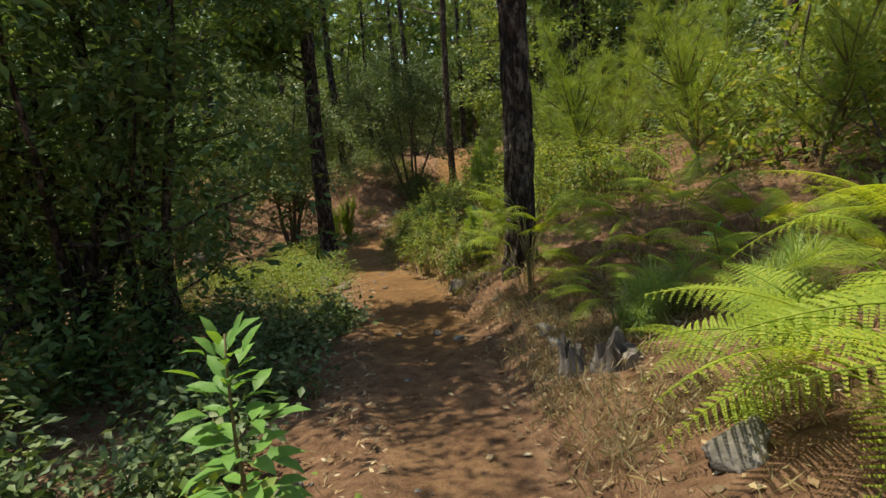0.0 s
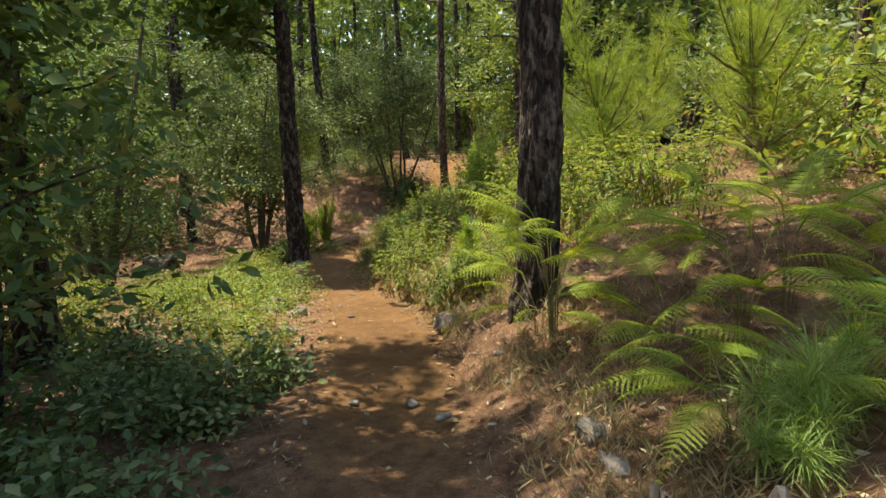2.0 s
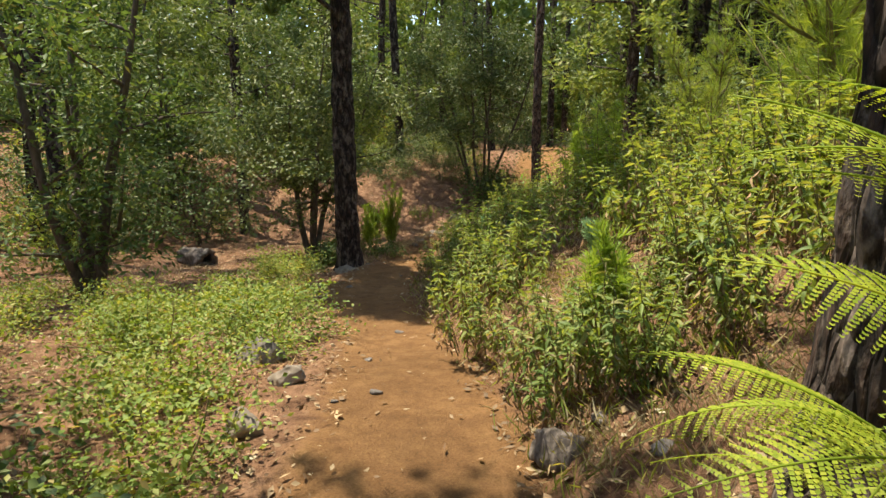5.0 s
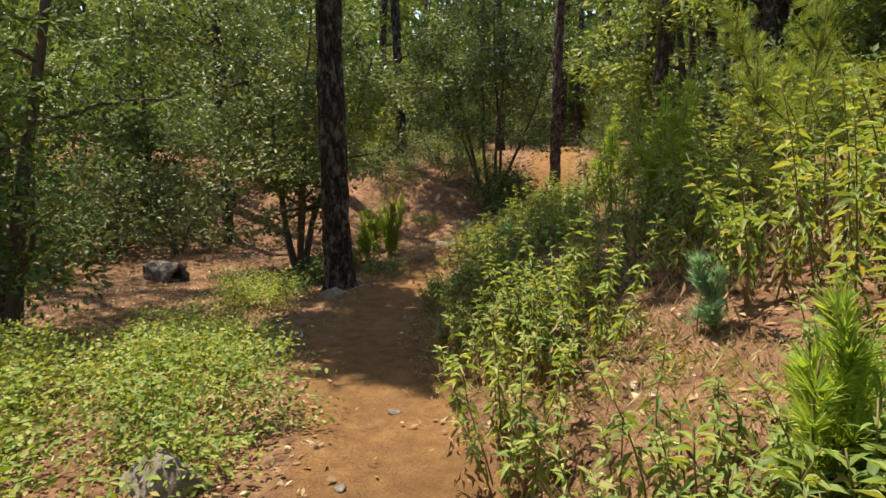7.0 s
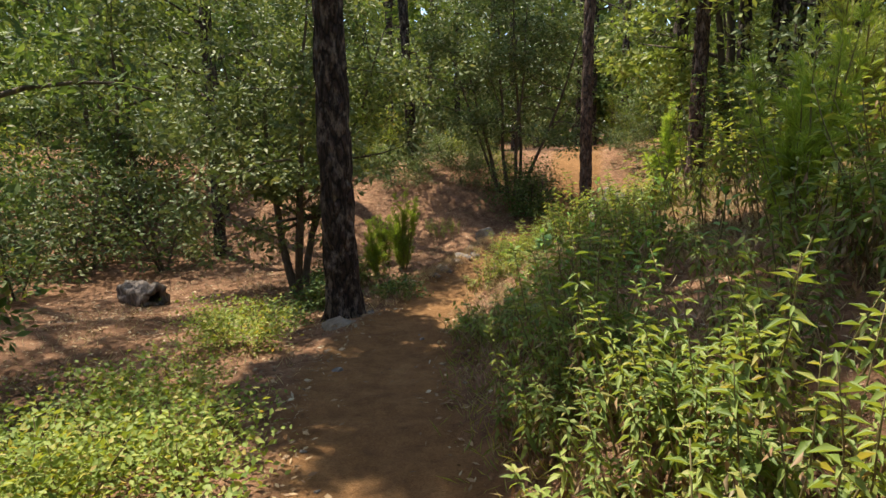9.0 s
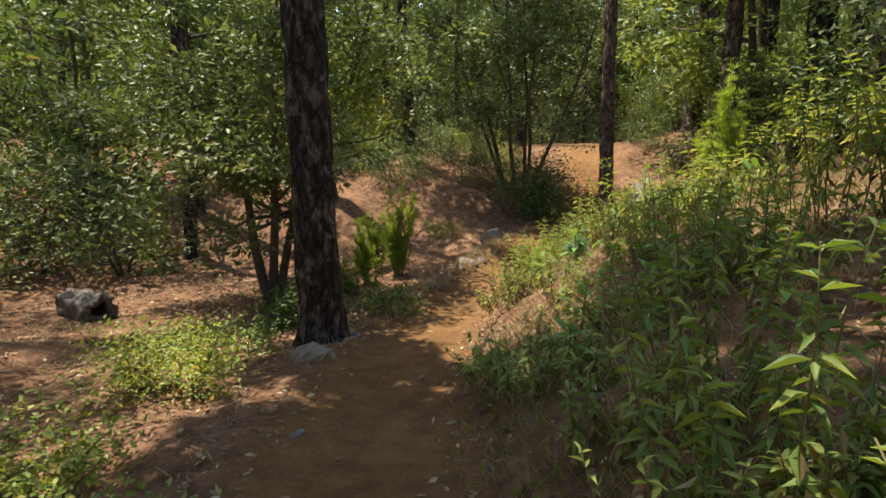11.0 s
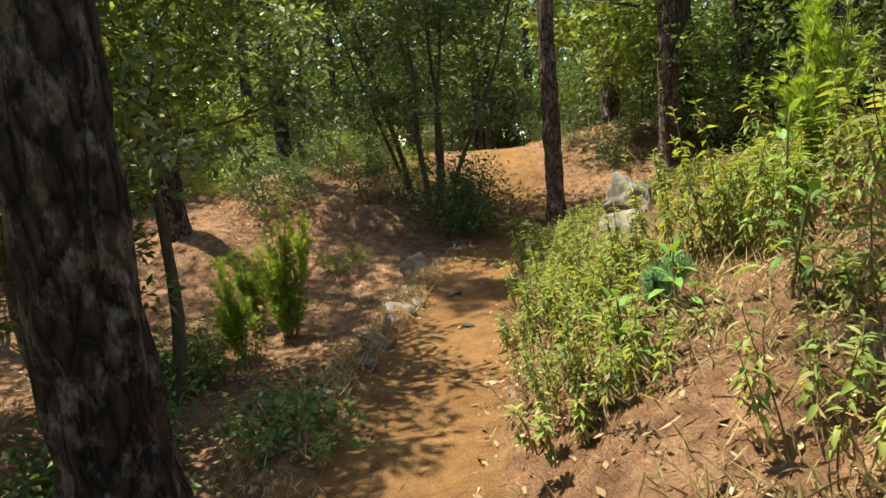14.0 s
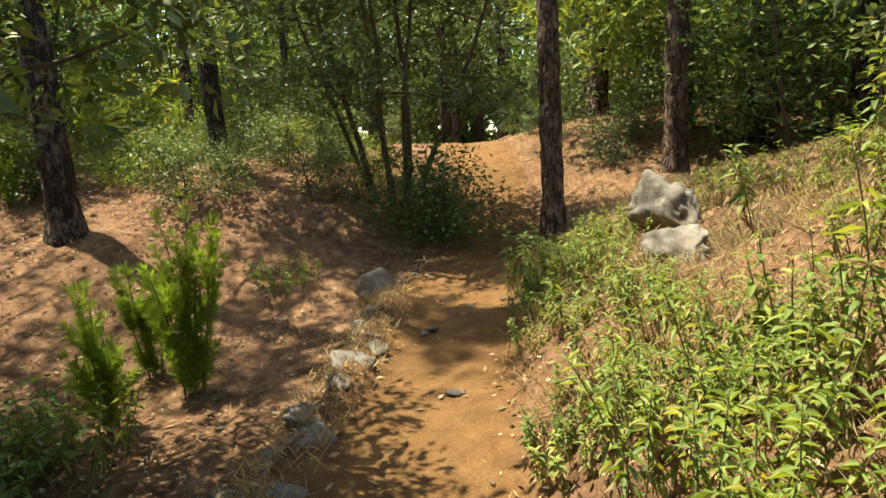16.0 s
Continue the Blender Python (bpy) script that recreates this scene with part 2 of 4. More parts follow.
def land(x, y):
    """Height of the ground: the trail on a falling, then rising line, a bank on its right, a shelf below it on its left."""
    x, y = np.asarray(x, float), np.asarray(y, float)
    base = soft_interp(y, LAND_Y, LAND_Z)
    d = x - trail_x(y)
    w = np.interp(y, TRAIL_Y, TRAIL_W)
    r = np.maximum(d - w, 0)
    q = np.maximum(-d - w, 0)
    k = np.interp(y, BANK_Y, BANK_K)
    right = k * (0.66 * (1 - np.exp(-r / 0.8)) + 0.22 * np.minimum(r, 9) + 0.05 * np.maximum(r - 9, 0))
    drop = np.interp(y, [0, 9, 15, 18, 22, 25, 30], [0.15, 0.05, 0.05, 0.3, 0.32, 0.05, 0.0])
    left = -drop * (1 - np.exp(-q / 0.5)) + 0.06 * np.maximum(q - 8, 0) - 0.02 * np.minimum(q, 8)
    ridge = np.interp(y, [16.8, 17.8, 22.5, 23.5], [0, 0.17, 0.2, 0]) * np.exp(-((d + w + 0.14) / 0.15) ** 2)
    shelf = np.interp(y, [21.3, 23, 25.2, 27.5, 31], [-2.55, -2.1, -1.35, -0.7, -0.5])
    slope = np.maximum(shelf - base, 0) * np.clip((-d - w - 0.8) / 3.6, 0, 1) * np.clip((40 - y) / 6, 0, 1)
    ledge = slope + 0.22 * np.clip((y - 25.3) / 0.5, 0, 1) * np.clip((29 - y) / 3, 0, 1) * np.clip((-d - w - 0.25) / 0.5, 0, 1) * np.clip((x + 5) / 2, 0, 1)
    wob = 0.05 * np.sin(1.7 * x + 0.6 * y) * np.sin(1.1 * y - 0.8 * x) + 0.03 * np.sin(3.9 * x - 1.3) * np.sin(3.3 * y + 2 * np.sin(x))
    off = np.clip((np.abs(d) - w) / 0.6, 0.15, 1)
    return base + right + left + ridge + ledge + wob * off - 0.03 * np.exp(-(d / (w + 0.01)) ** 2 * 2)


def ground_z(x, y):
    return float(land(x, y))


def steps(lo, a, b, hi, fine, grow):
    """Coordinates: fine between a and b, ever wider outside."""
    mid = list(np.arange(a, b, fine))
    out, s, v = [], fine, a
    while v > lo:
        s *= grow
        v -= s
        out.append(v)
    up, s, v = [], fine, mid[-1]
    while v < hi:
        s *= grow
        v += s
        up.append(v)
    return np.array(out[::-1] + mid + up)


def mesh_from(name, verts, faces, mat, smooth=True):
    me = bpy.data.meshes.new(name)
    me.from_pydata([tuple(v) for v in np.asarray(verts, float)] if not isinstance(verts, list) else verts, [], faces if isinstance(faces, list) else faces.tolist())
    me.materials.append(mat)
    if smooth:
        me.polygons.foreach_set("use_smooth", np.ones(len(me.polygons), bool))
    me.update()
    return me


def build_ground():
    xs, ys = steps(-320, -7, 6, 320, 0.11, 1.16), steps(-320, 0, 30, 320, 0.11, 1.14)
    X, Y = np.meshgrid(xs, ys)
    Z = land(X, Y)
    flat = np.stack([X.ravel(), Y.ravel(), Z.ravel()], 1)
    near = (flat[:, 0] > -9) & (flat[:, 0] < 8) & (flat[:, 1] > -2) & (flat[:, 1] < 33)
    for i in np.nonzero(near)[0]:
        p = Vector(flat[i])
        flat[i, 2] += 0.035 * noise.noise(p * 2.3) + 0.022 * noise.noise(p * 5.1) + 0.012 * noise.noise(p * 11)
    nx, ny = len(xs), len(ys)
    i = np.arange(nx * ny).reshape(ny, nx)
    faces = np.stack([i[:-1, :-1], i[:-1, 1:], i[1:, 1:], i[1:, :-1]], -1).reshape(-1, 4)
    me = mesh_from("ground", flat, faces, M_SOIL)
    d = np.abs(flat[:, 0] - trail_x(flat[:, 1]))
    w = np.interp(flat[:, 1], TRAIL_Y, TRAIL_W)
    at = me.attributes.new("trail", "FLOAT", "POINT")
    at.data.foreach_set("value", (np.clip(1.0 - (d - w + 0.25) / 0.5, 0, 1) * np.interp(flat[:, 1], [5.5, 8.0], [0.42, 1.0])).astype(np.float32))
    return tagged(new("ground", me), "dry forest floor with a trodden orange earth trail", "ground", kind="structure")


build_ground()


# ---- mesh helpers ----
def thing(name, x, y, label, category, group="", kind="", sink=0.03, z=None):
    ob = new(name)
    ob.location = (x, y, (ground_z(x, y) if z is None else z) - sink)
    return tagged(ob, label, category, group, kind)


def part(name, me, parent, label=""):
    ob = new(name, me)
    ob.parent = parent
    if label:
        ob["label"] = label
    return ob


def unit(a):
    return a / np.maximum(np.linalg.norm(a, axis=-1, keepdims=True), 1e-9)


def tube(points, radii, sides=7, cap=True):
    """Tapered tube along a bent line."""
    P = np.asarray(points, float)
    T = unit(np.gradient(P, axis=0))
    ref = np.array([1.0, 0, 0]) if abs(T[0][2]) > 0.7 else np.array([0, 0, 1.0])
    U = unit(np.cross(T, ref))
    V = np.cross(T, U)
    a = np.linspace(0, 2 * np.pi, sides, endpoint=False)
    R = np.asarray(radii)[:, None, None]
    ring = P[:, None] + R * (np.cos(a)[None, :, None] * U[:, None] + np.sin(a)[None, :, None] * V[:, None])
    verts = ring.reshape(-1, 3)
    k = np.arange(len(P) * sides).reshape(len(P), sides)
    kn = np.roll(k, -1, 1)
    faces = np.stack([k[:-1], kn[:-1], kn[1:], k[1:]], -1).reshape(-1, 4).tolist()
    if cap:
        faces.append(k[-1].tolist())
    return verts, faces


def joined(pieces):
    vs, fs, o = [], [], 0
    for v, f in pieces:
        vs.append(np.asarray(v, float))
        fs += [[i + o for i in q] for q in f]
        o += len(v)
    return np.concatenate(vs), fs


def leaves(base, along, normal, length, width, fold=0.18, droop=0.0, cuts=1):
    """Many pointed leaves at once, each folded along its midrib; with cuts=2 they also arch."""
    A = unit(along)
    S = unit(np.cross(A, normal))
    N = np.cross(S, A)
    L, W = np.broadcast_to(length, len(base))[:, None], np.broadcast_to(width, len(base))[:, None]
    n = len(base)
    if cuts == 1:
        mid = base + A * L * 0.45
        v = np.stack([base, mid + S * W / 2 + N * W * fold, base + A * L - N * L * droop, mid - S * W / 2 + N * W * fold], 1)
        o = np.arange(n)[:, None] * 4
        f = np.concatenate([o + [0, 1, 2], o + [0, 2, 3]])
    else:
        m1, m2 = base + A * L * 0.3, base + A * L * 0.68 - N * L * droop * 0.4
        tip = base + A * L * 0.97 - N * L * droop
        v = np.stack([base, m1 + S * W / 2 + N * W * fold, m1, m1 - S * W / 2 + N * W * fold,
                      m2 + S * W * 0.4 + N * W * fold, m2, m2 - S * W * 0.4 + N * W * fold, tip], 1)
        o = np.arange(n)[:, None] * 8
        f = np.concatenate([o + t for t in ([0, 1, 2], [0, 2, 3], [1, 4, 2], [4, 5, 2], [2, 5, 3], [5, 6, 3], [4, 7, 5], [5, 7, 6])])
    return v.reshape(-1, 3), f


def tri_mesh(name, v, f, mat):
    me = bpy.data.meshes.new(name)
    me.vertices.add(len(v))
    me.vertices.foreach_set("co", np.asarray(v, np.float32).ravel())
    me.loops.add(len(f) * 3)
    me.loops.foreach_set("vertex_index", np.asarray(f, np.int32).ravel())
    me.polygons.add(len(f))
    me.polygons.foreach_set("loop_start", np.arange(0, len(f) * 3, 3, dtype=np.int32))
    me.polygons.foreach_set("loop_total", np.full(len(f), 3, np.int32))
    me.materials.append(mat)
    me.update(calc_edges=True)
    return me


def sphere_dirs(rng, n, up=0.0):
    d = rng.normal(size=(n, 3))
    d[:, 2] += up
    return unit(d)


def limb(rng, start, direction, length, r0, r1, bend=0.25, up=0.15, n=7):
    p, d, pts = np.array(start, float), unit(np.array(direction, float)), []
    for i in range(n):
        pts.append(p.copy())
        d = unit(d + rng.normal(size=3) * bend / n * 2 + np.array([0, 0, up / n]))
        p = p + d * length / (n - 1)
    return np.array(pts), np.linspace(r0, r1, n)


# ---- plants: each function makes one plant with its parts ----
def broadleaf_tree(name, seed, height, spread, stems, clumps, per, leaf, mat, label, category, clear=0.25, x=0.0, y=0.0, lean=0.35, wood=M_WOOD, clump_r=0.32, thick=0.055, fine=True, ring=0.07):
    rng = np.random.default_rng(seed)
    ob = thing(name, x, y, label, category)
    tips = []
    for s in range(stems):
        a = 2 * np.pi * s / stems + rng.uniform(-0.5, 0.5)
        out = rng.uniform(0.3, 1.0) * lean
        h = height * rng.uniform(0.72, 0.95)
        pts, rad = limb(rng, (ring * math.cos(a), ring * math.sin(a), 0), (out * math.cos(a), out * math.sin(a), 1), h, thick * height / 4 * rng.uniform(0.8, 1.2), 0.012, 0.35, 0.2, 10)
        tubes = [tube(pts, rad, 8 if fine else 5)]
        nb = 9 if fine else 7
        for b in range(nb):
            t = clear + (1 - clear) * (b + rng.uniform(0, 0.8)) / nb
            i = min(int(t * 9), 8)
            st = pts[i] + (pts[i + 1] - pts[i]) * (t * 9 - i)
            ba = rng.uniform(0, 2 * np.pi)
            ln = spread * rng.uniform(0.45, 1.0) * (1.1 - 0.55 * abs(t - 0.45))
            bp, br = limb(rng, st, (math.cos(ba), math.sin(ba), rng.uniform(-0.15, 0.6)), ln, rad[i] * 0.55, 0.005, 0.5, 0.25, 6)
            tubes.append(tube(bp if fine else bp[::2], br if fine else br[::2], 5 if fine else 3))
            tips += [bp[2], bp[3], bp[4], bp[5], bp[5]]
        tips += [pts[-1], pts[-2]]
        part("stem", mesh_from("stem", *joined(tubes), wood), ob)
    tips = np.array(tips)
    c = tips[rng.integers(0, len(tips), clumps)] + rng.normal(size=(clumps, 3)) * clump_r * 0.8
    keep = c[:, 2] > height * clear * 0.55
    c = c[keep]
    n = len(c) * per
    cc = np.repeat(c, per, 0)
    off = sphere_dirs(rng, n) * clump_r * rng.uniform(0.35, 1.0, (n, 1)) * np.array([1.0, 1.0, 0.55])
    base = cc + off
    along = unit(off) + sphere_dirs(rng, n) * 0.6 + np.array([0, 0, -0.1])
    nor = sphere_dirs(rng, n, 1.1)
    ln = leaf * rng.uniform(0.6, 1.25, n)
    part("crown", tri_mesh("crown", *leaves(base, along, nor, ln, ln * 0.42), mat), ob)
    return ob


def needle_tufts(rng, centres, axis, per, length, width, spread=0.9):
    n = len(centres) * per
    base = np.repeat(centres, per, 0)
    ax = np.repeat(axis, per, 0)
    along = unit(ax + sphere_dirs(rng, n) * spread)
    ln = length * rng.uniform(0.7, 1.2, n)
    return leaves(base, along, sphere_dirs(rng, n), ln, width, 0.0)


def bowed(bow, z):
    """Sideways sweep of a stem at height z, straight again above five metres."""
    return bow * z * z if z < 5 else bow * (25 + 10 * (z - 5))


def bark_trunk(seed, height, r0, r1, lean, sides=28, rows=60, depth=0.028, flare=0.34, bow=0.0):
    """Straight old pine stem with a root flare and furrowed, plated bark."""
    rng = np.random.default_rng(seed)
    ph = rng.uniform(0, 6, 4)
    zs = np.concatenate([np.linspace(-0.15, 5, rows, endpoint=False), np.linspace(5, height, rows // 4)])
    v = []
    for z in zs:
        t = max(z, 0) / height
        r = r0 + (r1 - r0) * t + r0 * flare * math.exp(-max(z, 0) / 0.22)
        cx = lean[0] * z + bowed(bow, max(z, 0)) + 0.03 * (math.sin(z * 0.7 + ph[0]) - math.sin(ph[0]))
        cy = lean[1] * z + 0.03 * (math.sin(z * 0.6 + ph[1]) - math.sin(ph[1]))
        for s in range(sides):
            a = 2 * math.pi * s / sides
            q = Vector((math.cos(a) * r0 * 9 + seed * 3, math.sin(a) * r0 * 9, z * 1.7))
            d, _ = noise.voronoi(q)
            ridge = min((d[1] - d[0]) * 2.2, 1.0)
            lobes = 1 + 0.1 * math.exp(-max(z, 0) / 0.3) * math.sin(5 * a + ph[2])
            rr = r * lobes * (1 + 0.03 * math.sin(2 * a + ph[3])) + depth * (ridge - 0.6) + depth * 0.5 * noise.noise(q * 2.1)
            v.append((cx + math.cos(a) * rr, cy + math.sin(a) * rr, z))
    n = len(zs)
    k = np.arange(n * sides).reshape(n, sides)
    kn = np.roll(k, -1, 1)
    f = np.stack([k[:-1], kn[:-1], kn[1:], k[1:]], -1).reshape(-1, 4)
    return np.array(v), f.tolist()


def pine(name, x, y, seed, r0, height, lean, bark, label, first_branch=6.0, spread=2.6, tufts=420, sides=24, rows=50, low_stubs=2, group="", needles=16, wide=0.018, bow=0.0, taper=0.75, side=None, nb=20):
    rng = np.random.default_rng(seed)
    ob = thing(name, x, y, label, "tree", group, sink=0.02)
    part("trunk", mesh_from("trunk", *bark_trunk(seed, height, r0, r0 * 0.35, lean, sides, rows, bow=bow), bark), ob)
    cs, axs = [], []
    for b in range(nb + low_stubs):
        z = first_branch + (height - first_branch) * (b / nb) if b < nb else rng.uniform(1.8, 4.5)
        a = rng.uniform(0, 2 * np.pi) if side is None or b > nb * 0.5 else radians(side) + rng.uniform(-1.05, 1.05)
        ln = (spread * (1.1 - taper * (z - first_branch) / (height - first_branch)) * rng.uniform(0.7, 1.1)) if b < nb else rng.uniform(0.15, 0.5)
        st = (lean[0] * z + bowed(bow, z), lean[1] * z, z)
        bp, br = limb(rng, st, (math.cos(a), math.sin(a), rng.uniform(0.0, 0.45)), ln, 0.045 if b < nb else 0.02, 0.008, 0.3, 0.3, 7)
        part("branch", mesh_from("branch", *tube(bp, br, 5), bark), ob)
        if b < nb:
            m = tufts // nb
            t = rng.uniform(0.35, 1.0, m) ** 0.7 * 5.99
            i = t.astype(int)
            c = bp[i] + (bp[i + 1] - bp[i]) * (t - i)[:, None] + rng.normal(size=(m, 3)) * 0.28
            cs.append(c)
            axs.append(unit(unit(bp[-1] - bp[0])[None] + rng.normal(size=(m, 3)) * 0.5 + np.array([0, 0, 0.4])))
    part("crown", tri_mesh("crown", *needle_tufts(rng, np.concatenate(cs), np.concatenate(axs), needles, 0.24, wide), M_NEEDLE), ob)
    return ob


def sapling(name, x, y, seed, height, stems, label, mat=M_SAPLING, width=0.22, soft=0.13, tall=False, shoots=5):
    """Young pine: upright plumes clothed in soft needles; a tall one carries side shoots all the way up."""
    rng = np.random.default_rng(seed)
    ob = thing(name, x, y, label, "pine sapling")
    cs, axs = [], []
    lead = None
    for s in range(stems):
        a = 2.4 * s + rng.uniform(-0.4, 0.4)
        if s == 0:
            start, aim, ln = (0, 0, 0), (rng.normal() * 0.05, rng.normal() * 0.05, 1), height
        elif tall:
            u = rng.uniform(0.15, 0.85)
            k = int(u * 8)
            start, ln = lead[k], height * (1.02 - u) * rng.uniform(0.35, 0.6)
            aim = (math.cos(a), math.sin(a), rng.uniform(0.5, 1.1))
        else:
            z0 = 0.0
            ring = rng.uniform(0.02, 0.09)
            start, ln = (ring * math.cos(a), ring * math.sin(a), z0), height * rng.uniform(0.6, 0.98) - z0
            o = rng.uniform(0.03, 0.14)
            aim = (o * math.cos(a), o * math.sin(a), 1)
        pts, rad = limb(rng, start, aim, ln, (0.010 if s == 0 else 0.006) * height + 0.002, 0.003, 0.25, 0.55, 9)
        if s == 0:
            lead = pts
        part("stem", mesh_from("stem", *tube(pts, rad, 5), M_STEM), ob)
        m = int((22 if tall else 24) * ln / 0.8)
        t = rng.uniform(0.3 if (s == 0 and tall) else 0.08, 1.0, m) * 7.99
        i = t.astype(int)
        side = sphere_dirs(rng, m) * np.array([1, 1, 0.2])
        cs.append(pts[i] + (pts[i + 1] - pts[i]) * (t - i)[:, None] + side * rng.uniform(0, 0.3, (m, 1)) * width)
        axs.append(unit(side * 0.7 + unit(pts[-1] - pts[0])[None]))
        if not tall:
            for k in range(shoots):
                u = rng.uniform(0.15, 0.8)
                b = rng.uniform(0, 2 * np.pi)
                sp, sr = limb(rng, pts[int(u * 8)], (0.7 * math.cos(b), 0.7 * math.sin(b), 1), ln * rng.uniform(0.15, 0.32), 0.003, 0.0015, 0.2, 0.6, 5)
                part("shoot", mesh_from("shoot", *tube(sp, sr, 3), M_STEM), ob)
                cs.append(np.repeat(sp, 3, 0) + rng.normal(size=(15, 3)) * 0.006)
                axs.append(np.repeat(unit(sp[-1] - sp[0])[None], 15, 0))
    part("needles", tri_mesh("needles", *needle_tufts(rng, np.concatenate(cs), np.concatenate(axs), 9 if tall else 14, soft, 0.0058, 0.75), mat), ob)
    return ob


def weed(name, x, y, seed, height, stalks, label, leaf=0.12, mat=M_WEEDLEAF, per=25, group="weeds on the bank", cuts=2):
    """Leafy upright herb: long narrow leaves round each stalk, hanging at their tips, dry ones low down."""
    rng = np.random.default_rng(seed)
    ob = thing(name, x, y, label, "weed", group)
    B, A, N, L = [], [], [], []
    for s in range(stalks):
        a = rng.uniform(0, 2 * np.pi)
        r = 0.13 * math.sqrt(s) * rng.uniform(0.6, 1.2)
        h = height * rng.uniform(0.6, 1.0)
        pts, rad = limb(rng, (r * math.cos(a), r * math.sin(a), 0), (0.25 * math.cos(a), 0.25 * math.sin(a), 1), h, 0.007, 0.003, 0.25, 0.1, 7)
        part("stalk", mesh_from("stalk", *tube(pts, rad, 4), M_STEM), ob)
        m = per
        t = np.sort(rng.uniform(0.2, 1.0, m) ** 0.75) * 5.99
        i = t.astype(int)
        ang = np.arange(m) * 2.4 + rng.uniform(0, 6)
        up = np.interp(t / 6, [0.2, 0.7, 1], [-0.75, -0.05, 0.8])
        B.append(pts[i] + (pts[i + 1] - pts[i]) * (t - i)[:, None])
        A.append(np.stack([np.cos(ang), np.sin(ang), up + rng.normal(size=m) * 0.2], 1))
        N.append(np.stack([rng.normal(size=m) * 0.3 - np.cos(ang) * up, rng.normal(size=m) * 0.3 - np.sin(ang) * up, np.ones(m)], 1))
        L.append(leaf * rng.uniform(0.6, 1.2, m) * np.interp(t / 6, [0.2, 0.8, 1], [1, 1, 0.6]))
    B, A, N, L = map(np.concatenate, (B, A, N, L))
    part("foliage", tri_mesh("foliage", *leaves(B, A, N, L, L * 0.29, 0.15, 0.4, cuts), mat), ob)
    n = stalks * 9
    pick = rng.integers(0, len(B), n)
    foot = B[pick] * np.array([1.0, 1.0, 0.0]) + np.stack([rng.normal(size=n) * 0.015, rng.normal(size=n) * 0.015, rng.uniform(0.1, 0.5, n) * height], 1)
    hang = np.stack([rng.normal(size=n) * 0.5, rng.normal(size=n) * 0.5, -np.ones(n)], 1)
    part("dry_leaves", tri_mesh("dry_leaves", *leaves(foot, hang, sphere_dirs(rng, n), leaf * rng.uniform(0.5, 1.0, n), leaf * 0.22, 0.3, 0.2), M_LITTER), ob, "withered brown leaves")
    return ob


def low_bush(name, x, y, seed, radius, height, count, label, mat=M_BUSHLEAF, leaf=0.055, category="bush"):
    rng = np.random.default_rng(seed)
    ob = thing(name, x, y, label, category, "bushes beside the trail")
    tips = []
    for s in range(14):
        a, o = rng.uniform(0, 2 * np.pi), rng.uniform(0.2, 1.3)
        bp, br = limb(rng, (0.1 * math.cos(a), 0.1 * math.sin(a), 0), (o * math.cos(a), o * math.sin(a), 0.8), max(radius, height) * rng.uniform(0.6, 1.05), 0.008, 0.003, 0.6, -0.3, 7)
        part("stem", mesh_from("stem", *tube(bp, br, 4), M_STEM), ob)
        tips += list(bp[2:])
    tips = np.array(tips)
    n = count
    c = tips[rng.integers(0, len(tips), n)] + rng.normal(size=(n, 3)) * np.array([0.13, 0.13, 0.09]) * (radius + 0.3)
    c[:, 2] = np.clip(np.abs(c[:, 2]), 0.03, height * 1.1)
    ln = leaf * rng.uniform(0.6, 1.3, n)
    part("foliage", tri_mesh("foliage", *leaves(c, sphere_dirs(rng, n, 0.1) * np.array([1, 1, 0.5]), sphere_dirs(rng, n, 1.6), ln, ln * 0.55), mat), ob)
    return ob


def frond_mesh(rng, length, pairs=20, mat=M_FERN, droop=0.55):
    """One bracken frond: arched rachis, tapering pinnae, each lined with small leaflets."""
    t = np.linspace(0, 1, 14)
    P = np.stack([length * t * (1 - 0.12 * t), 0.04 * length * np.sin(t * 2.5), length * (0.4 * t - droop * t ** 2)], 1)
    B, A, N, L = [], [], [], []
    for k in range(pairs):
        s = 0.2 + 0.79 * (k / (pairs - 1))
        i = min(int(s * 13), 12)
        o = P[i] + (P[i + 1] - P[i]) * (s * 13 - i)
        T = unit(P[i + 1] - P[i])
        up = unit(np.cross(T, [0, 1.0, 0])) * -1
        if up[2] < 0:
            up = -up
        ln = length * 0.22 * math.sin(math.pi * min(1.0, (1.02 - s) * 0.62 + 0.02)) * rng.uniform(0.92, 1.05)
        for sgn in (-1, 1):
            dirn = unit(np.array([0, sgn, 0]) + T * 0.4 - up * 0.12)
            m = max(4, int(ln / 0.0125))
            u = (np.arange(m) + 0.5) / m
            for e in (-1, 1):
                B.append(o + dirn * (u * ln)[:, None] - up * (0.18 * ln * u ** 2)[:, None])
                A.append(np.repeat(unit(dirn * 0.55 + T * e)[None], m, 0))
                N.append(np.repeat(up[None], m, 0) + rng.normal(size=(m, 3)) * 0.12)
                L.append(np.maximum(np.minimum(0.12 * ln, 0.0215) * (1.05 - u) ** 0.6, 0.005))
    B, A, N, L = map(np.concatenate, (B, A, N, L))
    v, f = leaves(B, A, N, L, 0.0165, 0.05)
    rv, rf = tube(P, np.linspace(0.007, 0.002, 14) * length, 4)
    rf = [[q[0], q[1], q[2]] for q in rf] + [[q[0], q[2], q[3]] for q in rf if len(q) == 4]
    return tri_mesh("frond", np.concatenate([v, rv]), np.concatenate([f, np.array(rf) + len(v)]), mat)


FROND_RNG = np.random.default_rng(11)
FRONDS = [frond_mesh(FROND_RNG, 1.0, 20, M_FERN, d) for d in (0.4, 0.5, 0.62, 0.75)]


